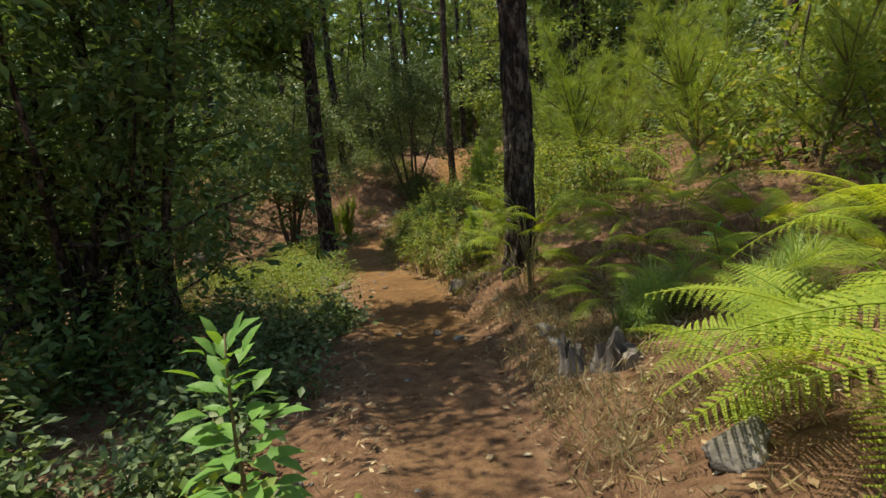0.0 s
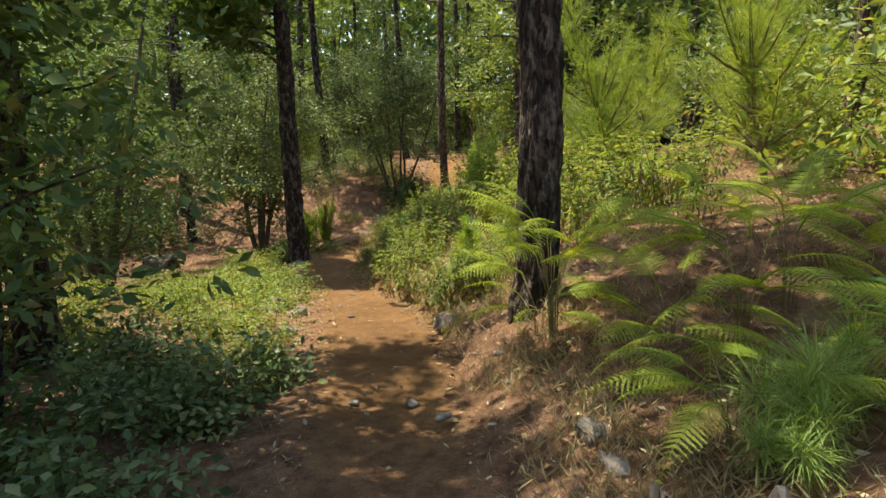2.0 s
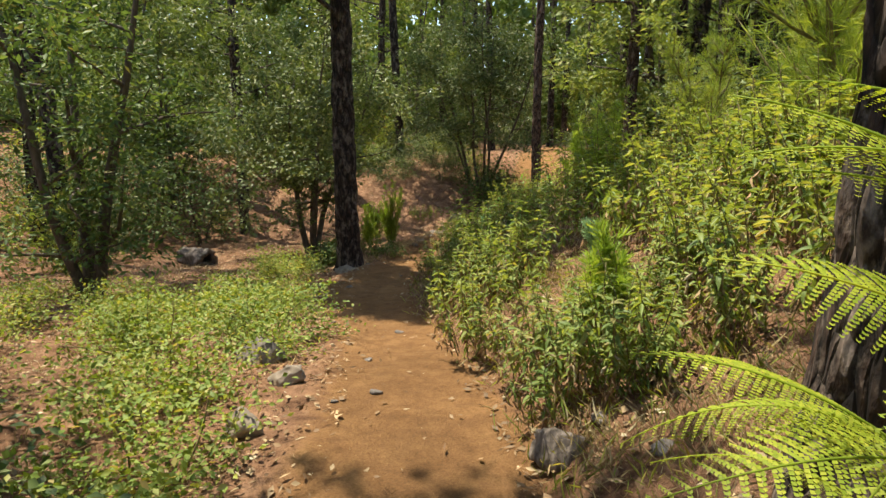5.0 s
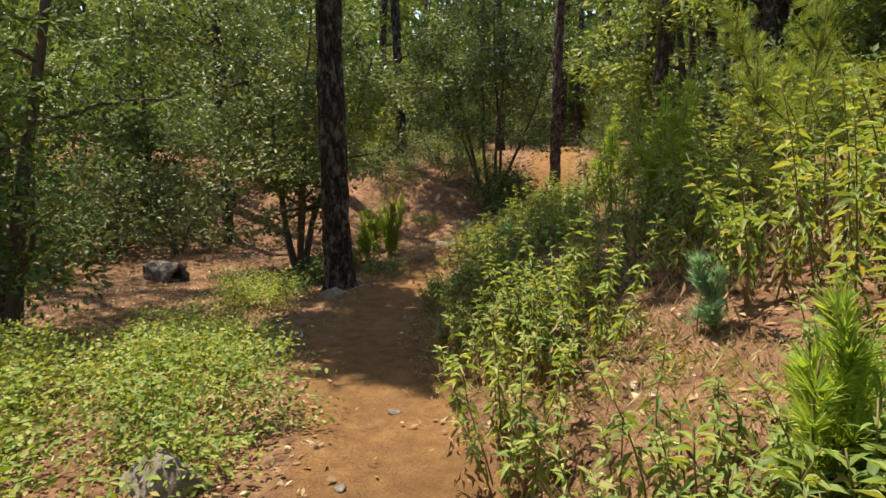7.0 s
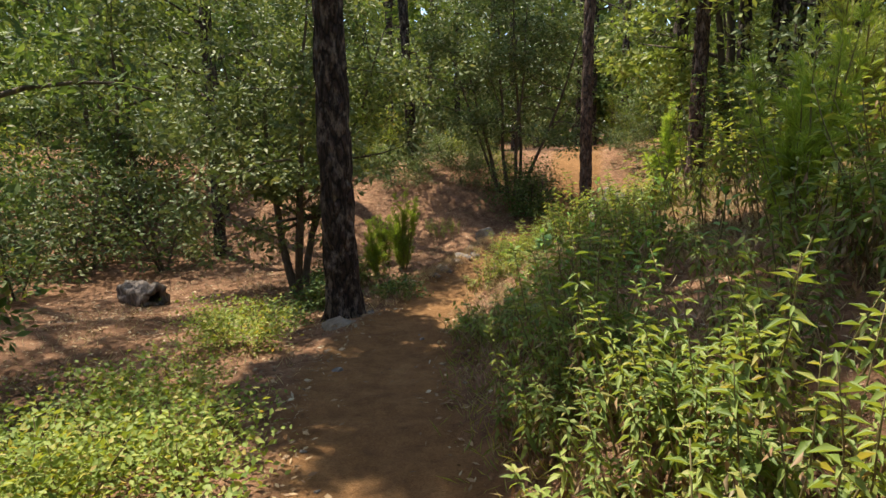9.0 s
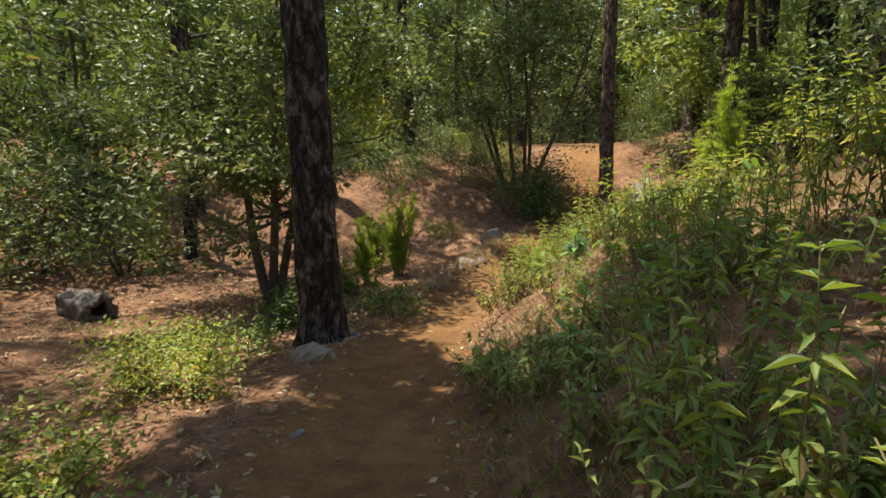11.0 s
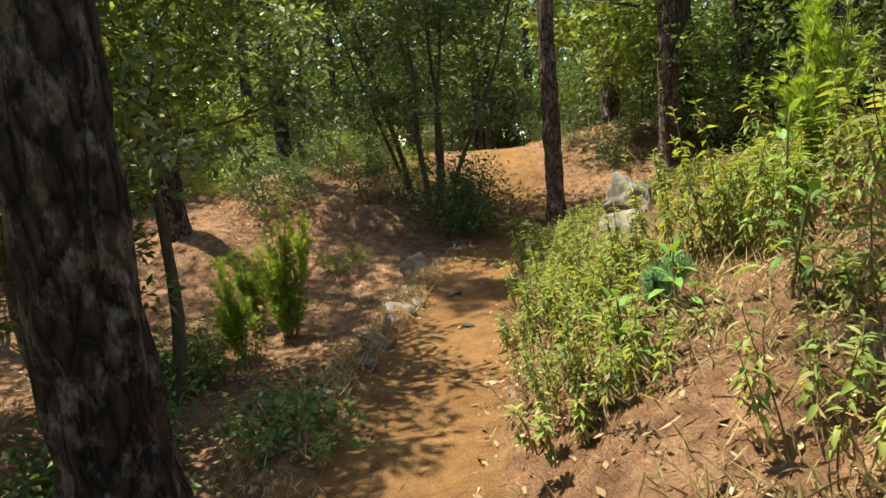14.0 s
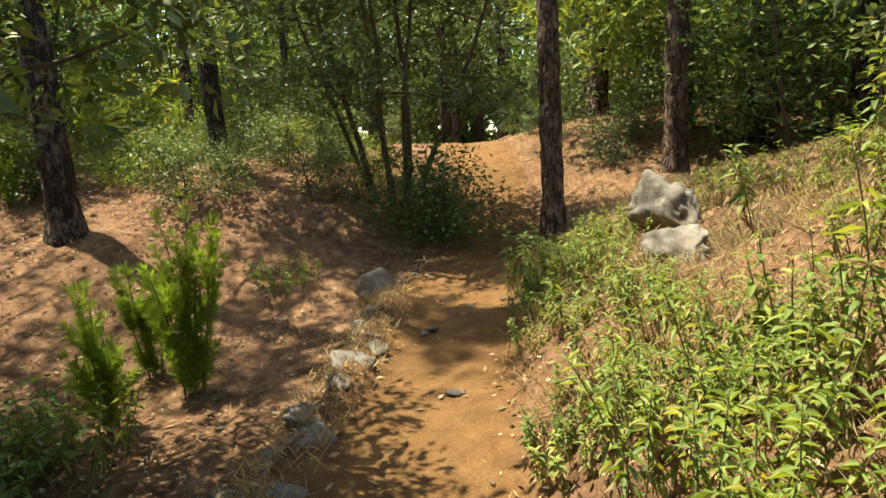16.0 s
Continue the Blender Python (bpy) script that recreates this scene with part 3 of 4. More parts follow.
def fern(name, x, y, seed, size, headings, label, rise=0.35, stalk=0.35, low=0.2):
    rng = np.random.default_rng(seed)
    ob = thing(name, x, y, label, "fern", "bracken ferns")
    for h in headings:
        m = pose(0.13 * math.cos(radians(h)), 0.13 * math.sin(radians(h)), stalk * rng.uniform(low, 1.0), rng.uniform(-26, 26), -math.degrees(rise) * rng.uniform(0.0, 1.5), h + rng.uniform(-6, 6)) @ Matrix.Scale(size * rng.uniform(0.8, 1.1), 4)
        foot = m.translation
        pts = np.array([(0.03 * math.cos(radians(h)), 0.03 * math.sin(radians(h)), 0), (foot[0] * 0.3, foot[1] * 0.3, foot[2] * 0.5), tuple(foot)])
        stem = part("stalk", mesh_from("stalk", *tube(pts, [0.0045, 0.0035, 0.003], 4), M_STEM), ob)
        part("frond", FRONDS[rng.integers(0, 4)], stem).matrix_local = m
    return ob


def rock(name, x, y, seed, size, label, mat=M_ROCK, sink=0.3, turn=0.0, category="rock", rough=0.25, group="", corners=16, cuts=5):
    """Broken stone: the hull of a few corners, worn at its edges and pitted."""
    rng = np.random.default_rng(seed + 900)
    bm = bmesh.new()
    for d in sphere_dirs(rng, corners):
        bm.verts.new(Vector(d) * rng.uniform(0.8, 1.1))
    hull = bmesh.ops.convex_hull(bm, input=bm.verts)
    bmesh.ops.delete(bm, geom=list({g for g in hull["geom_interior"] + hull["geom_unused"] if isinstance(g, bmesh.types.BMVert)}), context="VERTS")
    bmesh.ops.subdivide_edges(bm, edges=bm.edges, cuts=cuts, use_grid_fill=True)
    bmesh.ops.triangulate(bm, faces=bm.faces)
    for _ in range(2):
        bmesh.ops.smooth_vert(bm, verts=bm.verts, factor=0.35, use_axis_x=True, use_axis_y=True, use_axis_z=True)
    o = Vector((seed * 7.3, seed * 1.7, 0))
    for v in bm.verts:
        p = v.co + o
        crag = abs(noise.noise(p * 2.4)) * rough + 0.10 * noise.noise(p * 5.3) + 0.05 * noise.noise(p * 13)
        v.co = v.co * (1.0 - crag)
        v.co = Vector((v.co.x * size[0], v.co.y * size[1], v.co.z * size[2]))
    me = bpy.data.meshes.new(name)
    bm.to_mesh(me)
    bm.free()
    me.materials.append(mat)
    me.polygons.foreach_set("use_smooth", np.ones(len(me.polygons), bool))
    ob = new(name, me)
    ob.matrix_world = pose(x, y, ground_z(x, y) + size[2] * (0.8 - sink * 1.6), 0, 0, turn)
    return tagged(ob, label, category, group)


def broad_plant(name, x, y, seed, height, count, leaf, label, spread=0.16):
    """Soft-leaved herb: a stalk with broad pointed leaves, each leaf a piece of its own."""
    rng = np.random.default_rng(seed)
    ob = thing(name, x, y, label, "plant", "broad-leaved plants")
    pts, rad = limb(rng, (0, 0, 0), (rng.normal() * 0.1, rng.normal() * 0.1, 1), height, 0.011, 0.004, 0.15, 0.1, 9)
    stalk = part("stalk", mesh_from("stalk", *tube(pts, rad, 6), M_STEM), ob)
    z3 = np.zeros((1, 3))
    proto = [tri_mesh("leaf", *leaves(z3, np.array([[1.0, 0, 0.1]]), np.array([[0, 0, 1.0]]), 1.0, 0.42, 0.16, dr, 2), M_BIGLEAF) for dr in (0.1, 0.25, 0.4)]
    for k in range(count):
        t = 0.25 + 0.75 * (k + rng.uniform(0, 0.6)) / count
        i = min(int(t * 7.99), 7)
        p = pts[i] + (pts[i + 1] - pts[i]) * (t * 7.99 - i)
        a = k * 137.5 + rng.uniform(-20, 20)
        reach = spread * rng.uniform(0.0, 1.0) * (1.2 - t)
        lf = part("leaf", proto[rng.integers(0, 3)], stalk)
        tilt = np.interp(t, [0.25, 0.7, 1], [18, -12, -55]) + rng.uniform(-14, 14)
        lf.matrix_local = pose(p[0] + reach * math.cos(radians(a)), p[1] + reach * math.sin(radians(a)), p[2], rng.uniform(-18, 18), tilt, a) @ Matrix.Scale(leaf * rng.uniform(0.65, 1.15) * (1.15 - 0.45 * t), 4)
    return ob


def hollow_log(name, x, y, radius, length, turn, label):
    """Burnt log lying on the litter, hollow at its ends, with a ragged rim."""
    sides, rows = 30, 16
    outer, inner = [], []
    for k in range(rows):
        u = k / (rows - 1)
        for s in range(sides):
            a = 2 * math.pi * s / sides
            q = Vector((u * 3, math.cos(a) * 1.5, math.sin(a) * 1.5))
            r = radius * (1 + 0.42 * noise.noise(q * 1.2) + 0.16 * noise.noise(q * 4) - 0.15 * abs(math.sin(a)))
            end = 0.09 * noise.noise(Vector((math.cos(a) * 3, math.sin(a) * 3, u * 9))) * (1 if k in (0, rows - 1) else 0)
            outer.append(((u - 0.5) * length + end, r * math.cos(a), r * math.sin(a)))
            inner.append(((u - 0.5) * length + end, 0.5 * r * math.cos(a), 0.5 * r * math.sin(a)))
    n = rows * sides
    k = np.arange(n).reshape(rows, sides)
    kn = np.roll(k, -1, 1)
    f = np.stack([k[:-1], kn[:-1], kn[1:], k[1:]], -1).reshape(-1, 4).tolist()
    f += (np.stack([k[:-1], k[1:], kn[1:], kn[:-1]], -1).reshape(-1, 4) + n).tolist()
    for row, flip in ((0, 1), (rows - 1, 0)):
        for s in range(sides):
            quad = [k[row][s], kn[row][s], kn[row][s] + n, k[row][s] + n]
            f.append([int(i) for i in (quad[::-1] if flip else quad)])
    ob = new(name, mesh_from(name, np.array(outer + inner), f, M_STUMP))
    ob.matrix_world = pose(x, y, ground_z(x, y) + radius * 0.7, 0, 4, turn)
    return tagged(ob, label, "log")


def broken_stump(name, x, y, seed, radius, height, label):
    """Rotted stump: a hollow ring of weathered wood with a splintered rim."""
    sides, rows = 34, 9
    outer, inner = [], []
    for k in range(rows):
        for s in range(sides):
            a = 2 * math.pi * s / sides
            c = Vector((math.cos(a) * 1.6 + seed, math.sin(a) * 1.6, seed * 2.0))
            top = height * (0.62 + 0.55 * noise.noise(c * 1.1) + 0.28 * noise.noise(c * 4.5))
            z = -0.08 + (max(top, 0.06) + 0.08) * k / (rows - 1)
            groove = 0.10 * noise.noise(Vector((c.x * 5, c.y * 5, z * 3))) + 0.14 * noise.noise(Vector((c.x * 1.3, c.y * 1.3, z)))
            r = radius * (1 + groove + 0.45 * math.exp(-max(z, 0) / 0.06))
            outer.append((r * math.cos(a), r * math.sin(a), z))
            inner.append((r * 0.55 * math.cos(a), r * 0.55 * math.sin(a), z))
    n = rows * sides
    k = np.arange(n).reshape(rows, sides)
    kn = np.roll(k, -1, 1)
    f = np.stack([k[:-1], kn[:-1], kn[1:], k[1:]], -1).reshape(-1, 4).tolist()
    f += (np.stack([k[:-1], k[1:], kn[1:], kn[:-1]], -1).reshape(-1, 4) + n).tolist()
    f += [[int(i) for i in (k[-1][s], kn[-1][s], kn[-1][s] + n, k[-1][s] + n)] for s in range(sides)]
    ob = new(name, mesh_from(name, np.array(outer + inner), f, M_STUMP, False))
    ob.matrix_world = pose(x, y, ground_z(x, y), 4, -5, seed * 40)
    return tagged(ob, label, "stump")


# ---- old pines ----
pine("pine_tree", 0.87, 7.65, 3, 0.185, 14, (0.008, 0.0), M_BARK, "tall old pine with charred furrowed bark", 5.0, 2.7, 1400, 56, 150, needles=12, wide=0.042, taper=0.45, side=150)
pine("pine_tree", -3.36, 16.95, 5, 0.225, 14, (-0.028, -0.06), M_BARK, "tall old pine with dark scaly bark beside the trail", 4.7, 2.4, 5400, 56, 150, needles=14, wide=0.05, bow=0.007, taper=0.3, side=212, nb=36)
pine("pine_tree", 0.37, 23.75, 8, 0.15, 17, (0.012, 0.0), M_BARK_RED, "slender reddish-brown pine at the trail's edge", 7.0, 2.8, 500, 40, 110)
pine("pine_tree", -6.05, 25.2, 9, 0.21, 18, (-0.03, 0.0), M_BARK, "thick dark pine on the forest floor", 6.5, 2.2, 700, 32, 70, wide=0.03)
pine("pine_tree", -4.45, 27.6, 12, 0.16, 18, (-0.02, 0.0), M_BARK, "dark pine behind the clearing", 6.0, 2.8, 900, 28, 60, wide=0.03)
pine("pine_tree", 3.75, 30.5, 14, 0.27, 18, (0.02, 0.0), M_BARK, "dark pine on the rise beyond the trail", 6.5, 3.0, 500, 28, 60)
pine("pine_tree", 3.4, 26.2, 16, 0.2, 18, (0.0, 0.0), M_BARK_RED, "brown pine above the boulder", 5.5, 3.0, 600, 28, 60)
pine("pine_tree", 5.6, 27.0, 18, 0.3, 18, (0.01, 0.0), M_BARK, "thick dark pine in a shady stand", 4.5, 3.4, 700, 24, 50)
pine("pine_tree", 7.2, 28.5, 21, 0.28, 18, (0.01, 0.0), M_BARK, "thick dark pine in a shady stand", 4.5, 3.4, 700, 24, 50)

# Invented pine, trunk behind the shrubs; its crown blocks sun from the trail.
pine("pine_tree", -3.9, 8.3, 23, 0.2, 10.5, (0.0, 0.0), M_BARK, "dark pine added behind dense shrubs to shade the trail", 5.5, 2.9, 1000, 20, 40, needles=12, wide=0.036)
# Another added shade caster, stood off to the left of the view.
pine("pine_tree", -10.6, 18.4, 25, 0.2, 17, (0.0, 0.0), M_BARK, "dark pine added at the clearing's edge to cast shade", 6.0, 3.4, 900, 20, 40)

pine("pine_tree", 6.5, 12.0, 27, 0.12, 12, (0.03, 0.0), M_BARK_RED, "thin brown pine behind young pines", 5.0, 2.0, 260, 16, 30)
pine("pine_tree", 7.5, 12.4, 28, 0.12, 12, (0.04, 0.0), M_BARK_RED, "thin brown pine behind young pines", 5.0, 2.0, 260, 16, 30)

# ---- broadleaf trees near the trail ----
broadleaf_tree("laurel_tree", 31, 5.6, 2.4, 4, 430, 58, 0.115, M_TREELEAF, "many-stemmed evergreen tree with grey-green leaves", "tree", 0.27, -5.0, 19.4)
broadleaf_tree("dark_shrub", 32, 4.9, 2.3, 7, 1100, 28, 0.11, M_DARKLEAF, "dense dark evergreen shrub beside the trail", "shrub", 0.02, -3.8, 6.2, 0.4, wood=M_BARK)
# Added canopy, mostly out of view overhead, that shades the trail's start.
broadleaf_tree("laurel_tree", 36, 8.5, 2.2, 3, 320, 28, 0.13, M_DARKLEAF, "tall dark evergreen tree added to shade the trail", "tree", 0.5, -3.2, 6.6, 0.25, wood=M_BARK, thick=0.03)
broadleaf_tree("laurel_tree", 38, 6.6, 1.9, 3, 420, 28, 0.115, M_DARKLEAF, "dark evergreen tree with hanging foliage", "tree", 0.1, -6.3, 13.7, 0.3)
broadleaf_tree("slender_tree", 37, 5.0, 1.4, 1, 120, 24, 0.11, M_LITLEAF, "slender young tree with a bare curved stem", "tree", 0.62, -4.33, 19.75, 0.1, thick=0.055)
broadleaf_tree("dark_shrub", 33, 4.6, 1.9, 5, 620, 28, 0.11, M_DARKLEAF, "dense dark evergreen shrub beside the trail", "shrub", 0.02, -5.0, 8.6, 0.5)
broadleaf_tree("laurel_tree", 34, 6.4, 2.2, 6, 460, 48, 0.12, M_TREELEAF, "slender many-stemmed tree at the trail's bend", "tree", 0.36, -1.45, 26.4, 0.42, thick=0.034, ring=0.3)
broadleaf_tree("dark_shrub", 35, 1.1, 0.8, 5, 300, 16, 0.09, M_DARKLEAF, "low dark shrub at the foot of thin stems", "shrub", 0.05, -0.92, 25.45, 0.6)

# ---- woods all round: a few trees built once and repeated ----
PROTO = [
    broadleaf_tree("forest_tree", 41, 7.5, 2.6, 2, 150, 46, 0.19, M_TREELEAF, "broadleaf forest tree with grey-green foliage", "tree", 0.10, -11.5, 24.0, 0.25, clump_r=0.45, fine=False),
    broadleaf_tree("forest_tree", 42, 9.5, 2.8, 2, 145, 46, 0.22, M_LITLEAF, "tall broadleaf forest tree in full leaf", "tree", 0.12, -5.4, 37.0, 0.2, clump_r=0.5, fine=False),
    broadleaf_tree("forest_tree", 43, 6.5, 2.4, 3, 160, 44, 0.2, M_DARKLEAF, "dark evergreen forest tree with dense foliage", "tree", 0.04, 9.4, 25.4, 0.3, clump_r=0.45, fine=False),
    pine("forest_pine", -11.0, 30.0, 44, 0.17, 16, (0.01, 0.01), M_BARK, "slim dark forest pine", 3.5, 2.4, 420, 10, 16, 3, needles=8, wide=0.03),
]
UNDER = [
    broadleaf_tree("forest_shrub", 51, 2.4, 1.3, 3, 210, 10, 0.14, M_TREELEAF, "leafy green undergrowth shrub", "shrub", 0.02, -9.0, 21.5, 0.5, clump_r=0.3, fine=False),
    broadleaf_tree("forest_shrub", 52, 1.9, 1.1, 3, 200, 10, 0.13, M_BUSHLEAF, "light green undergrowth shrub", "shrub", 0.02, -6.6, 30.0, 0.5, clump_r=0.28, fine=False),
    broadleaf_tree("forest_shrub", 53, 3.2, 1.4, 3, 230, 10, 0.14, M_DARKLEAF, "dark evergreen undergrowth shrub", "shrub", 0.02, 5.8, 25.6, 0.5, clump_r=0.32, fine=False),
]
wood_rng = random.Random(77)
spots = []


def clear_of_trail(x, y, gap):
    return abs(x - float(trail_x(y))) > gap + max(0, 10 - y) * 0.12


def scatter(protos, number, box, gap, trail_gap, bare, low=0.8, high=1.25):
    made, tries = 0, 0
    while made < number and tries < 6000:
        tries += 1
        x, y = wood_rng.uniform(box[0], box[1]), wood_rng.uniform(box[2], box[3])
        if any(a < x < b and c < y < d for a, b, c, d in bare) or not clear_of_trail(x, y, trail_gap):
            continue
        if any((x - a) ** 2 + (y - b) ** 2 < gap * gap for a, b in spots):
            continue
        spots.append((x, y))
        made += 1
        copy_thing(wood_rng.choice(protos), pose(x, y, ground_z(x, y) - 0.05, wood_rng.uniform(-3, 3), wood_rng.uniform(-3, 3), wood_rng.uniform(0, 360)) @ Matrix.Scale(wood_rng.uniform(low, high), 4))


P0, P1, P2, P3 = PROTO
OPEN = [(-9.5, 6.5, -3, 24), (-8.5, 3.5, 23, 27.5), (-7.5, 4.0, 27, 35)]
for i, (x, y, s) in enumerate([(-9.2, 24.6, 1.0), (-8.4, 22.9, 0.9), (2.6, 44.0, 1.2), (4.4, 47.5, 1.3), (3.4, 38.5, 1.1), (5.6, 36.0, 1.2), (6.2, 31.4, 1.3), (7.8, 31.0, 1.2), (9.2, 30.4, 1.3), (-7.2, 36.0, 1.2), (-9.4, 34.4, 1.1), (4.6, 33.2, 1.0), (1.6, 41.0, 1.2)]):
    spots.append((x, y))
    copy_thing(P3, pose(x, y, ground_z(x, y) - 0.05, 1.5 * (i % 3 - 1), 2 * (i % 2), i * 77) @ Matrix.Scale(s, 4))
for x, y, s in ((4.0, 45.5, 1.2), (2.9, 47.5, 1.1)):
    copy_thing(P2, pose(x, y, ground_z(x, y) - 0.05, 0, 0, 40 * y) @ Matrix.Scale(s, 4))
scatter([P0, P1, P2, P2, P3], 40, (-26, 26, 26, 48), 2.0, 2.6, OPEN)
scatter([P0, P0, P3, P1], 16, (-26, -12.5, 4, 26), 2.6, 5.0, OPEN)
scatter([P0, P2, P3, P1], 13, (6.5, 20, 4, 26), 2.6, 5.0, OPEN)
scatter([P1, P2, P3], 7, (-18, 18, -18, -4), 3.0, 1.5, OPEN)
U0, U1, U2 = UNDER
scatter([U0, U1, U2, U2], 44, (-18, 18, 29, 42), 1.2, 1.9, [(-7.5, 3.2, 27, 33)], 0.6, 1.2)
scatter([U0, U1, U0], 30, (-8.5, -1.6, 25.8, 32), 0.7, 1.3, [], 0.28, 0.6)
scatter([U1, U0], 8, (1.5, 4.5, 27, 34), 0.9, 1.2, [], 0.25, 0.45)
scatter([U0, U1, U0, U2], 22, (-16, -9.2, 6, 27), 1.3, 4.0, [], 0.7, 1.3)
scatter([U1, U0, U1], 20, (4.4, 12, 5, 23), 1.3, 4.0, [], 0.7, 1.3)
scatter([U2, U0, U2], 8, (4.2, 9, 23.5, 28), 1.1, 3.0, [], 0.7, 1.0)
scatter([P3], 6, (4.2, 10, 24, 30), 1.1, 3.0, [], 0.9, 1.2)


def far_woods():
    """The wood beyond, too far to count: trunks and foliage on the rising ground."""
    rng = np.random.default_rng(5)
    n = 84000
    a = np.concatenate([rng.uniform(0, 2 * np.pi, n // 3), rng.uniform(0.1 * np.pi, 0.9 * np.pi, n - n // 3)])
    r = rng.uniform(40, 62, n)
    x, y = 1 + r * np.cos(a), 12 + r * np.sin(a)
    top = 19 + 3 * np.sin(a * 23) + 3 * np.sin(a * 57 + 1)
    z = land(x, y) + top * rng.uniform(0.0, 1.0, n)
    ln = rng.uniform(0.5, 1.15, n)
    v, f = leaves(np.stack([x, y, z], 1), sphere_dirs(rng, n), sphere_dirs(rng, n, 0.8), ln, ln * 0.6)
    ob = thing("far_woods", 0, 0, "distant pine and broadleaf wood on a slope", "woods", kind="stuff", z=0, sink=0)
    # Brightness of the distant foliage comes from the leaf colour painted as if sunlit.
    part("foliage", tri_mesh("foliage", v, f, M_LITLEAF), ob)
    tubes = []
    for i in range(260):
        a, r = rng.uniform(0, 2 * np.pi), rng.uniform(40, 56)
        x, y = 1 + r * math.cos(a), 12 + r * math.sin(a)
        z = ground_z(x, y)
        tubes.append(tube(np.array([(x, y, z - 0.2), (x + 0.1, y, z + 6), (x + rng.normal() * 0.4, y, z + 14)]), [0.24, 0.18, 0.06], 6))
    part("trunks", mesh_from("trunks", *joined(tubes), M_BARK), ob)


far_woods()

# ---- saplings ----
for i, (x, y, h, st) in enumerate([(-3.52, 21.4, 1.7, 10), (-3.98, 20.9, 1.15, 6), (-4.05, 22.1, 1.2, 5), (0.95, 14.15, 1.75, 9), (0.42, 9.58, 0.75, 5), (-7.4, 26.5, 1.3, 6), (-8.4, 26.2, 1.6, 6), (1.0, 18.75, 1.7, 7)]):
    sapling("pine_sapling", x, y, 60 + i, h, st, "young pine with soft bright green plumes", width=0.12, soft=0.095)
sapling("pine_seedling", 0.56, 11.15, 75, 0.42, 5, "small blue-green pine seedling on the bank", M_BLUE, 0.14, 0.09, shoots=1)
sapling("pine_seedling", -0.74, 17.45, 76, 0.36, 5, "small blue-green pine seedling on the bank", M_BLUE, 0.14, 0.09, shoots=1)


def grass_stage_pine(name, x, y, seed, height, label):
    """Seedling pine: a short stem under fountains of long soft needles."""
    rng = np.random.default_rng(seed)
    ob = thing(name, x, y, label, "pine seedling", "long-needled seedlings")
    for k in range(4):
        a, z = k * 1.9 + rng.uniform(0, 1), height * (0.25 + 0.5 * k / 3)
        pts = np.array([(0, 0, 0), (0.05 * math.cos(a), 0.05 * math.sin(a), z * 0.6), (0.1 * math.cos(a), 0.1 * math.sin(a), z)])
        stem = part("stem", mesh_from("stem", *tube(pts, [0.008, 0.007, 0.005], 5), M_STEM), ob)
        n = 170
        d = sphere_dirs(rng, n, 0.55)
        v, f = leaves(np.repeat(pts[2][None], n, 0) + rng.normal(size=(n, 3)) * 0.02, d, sphere_dirs(rng, n) * 0.15 + np.array([0, 0, 1.0]), height * rng.uniform(0.35, 0.6, n), 0.0048, 0.0, 0.22, 2)
        part("needles", tri_mesh("needles", v, f, M_TUFT), stem)
    return ob


for i, (x, y, h) in enumerate([(1.45, 5.0, 0.5), (1.34, 4.76, 0.32), (1.78, 5.2, 0.5), (2.0, 4.1, 0.6), (2.25, 4.35, 0.6)]):
    grass_stage_pine("pine_seedling", x, y, 700 + i, h, "seedling pine with fountains of long soft needles")
TALL = [sapling("young_pine", 2.7, 11.6, 77, 3.6, 34, "tall young pine with yellow-green plumes", M_YOUNG, 0.5, 0.2, tall=True), sapling("young_pine", 3.6, 13.6, 78, 2.8, 28, "bushy young pine with yellow-green plumes", M_YOUNG, 0.45, 0.18, tall=True)]
for i, (x, y, s) in enumerate([(3.9, 9.6, 1.0), (4.8, 11.8, 1.1), (5.4, 9.0, 0.9), (2.6, 15.2, 0.85), (4.4, 15.6, 1.1), (6.2, 13.6, 1.2), (3.2, 17.4, 0.8), (5.6, 17.6, 1.0), (4.3, 7.4, 0.8), (-9.6, 29.0, 0.55), (-8.4, 31.2, 0.7), (-6.2, 30.2, 0.5), (-10.8, 27.0, 0.6), (-9.4, 25.6, 0.45), (-11.5, 31.5, 0.9), (-9.0, 22.6, 0.6), (-7.2, 26.8, 0.6), (-8.2, 27.6, 0.75), (-6.6, 28.4, 0.6), (-5.4, 28.8, 0.5), (-7.6, 24.6, 0.4), (3.0, 31.5, 0.5), (2.6, 33.0, 0.6)]):
    copy_thing(TALL[i % 2], pose(x, y, ground_z(x, y) - 0.03, 0, 0, i * 67) @ Matrix.Scale(s, 4))

# ---- ferns ----
fern("fern", 1.72, 2.75, 81, 0.95, [130, 150, 165, 178, 192, 208, 225, 100, 60], "lime-green bracken fern leaning over the trail", 0.25, 0.3)
fern("fern", 1.75, 2.05, 86, 0.9, [110, 130, 150, 168, 186, 90], "lime-green bracken fern leaning over the trail", 0.35, 0.4)
fern("fern", 2.25, 3.0, 89, 1.0, [140, 160, 176, 192, 120, 220], "lime-green bracken fern leaning over the trail", 0.5, 0.7)
fern("fern", 1.45, 3.35, 90, 0.7, [120, 160, 200, 240, 60, 20], "lime-green bracken fern on the bank", 0.3, 0.25)
fern("fern", 1.28, 5.05, 82, 0.6, [163, 182, 200, 215, 140, 60, 20, 340], "lime-green bracken fern on the bank", 0.25, 0.5, 0.5)
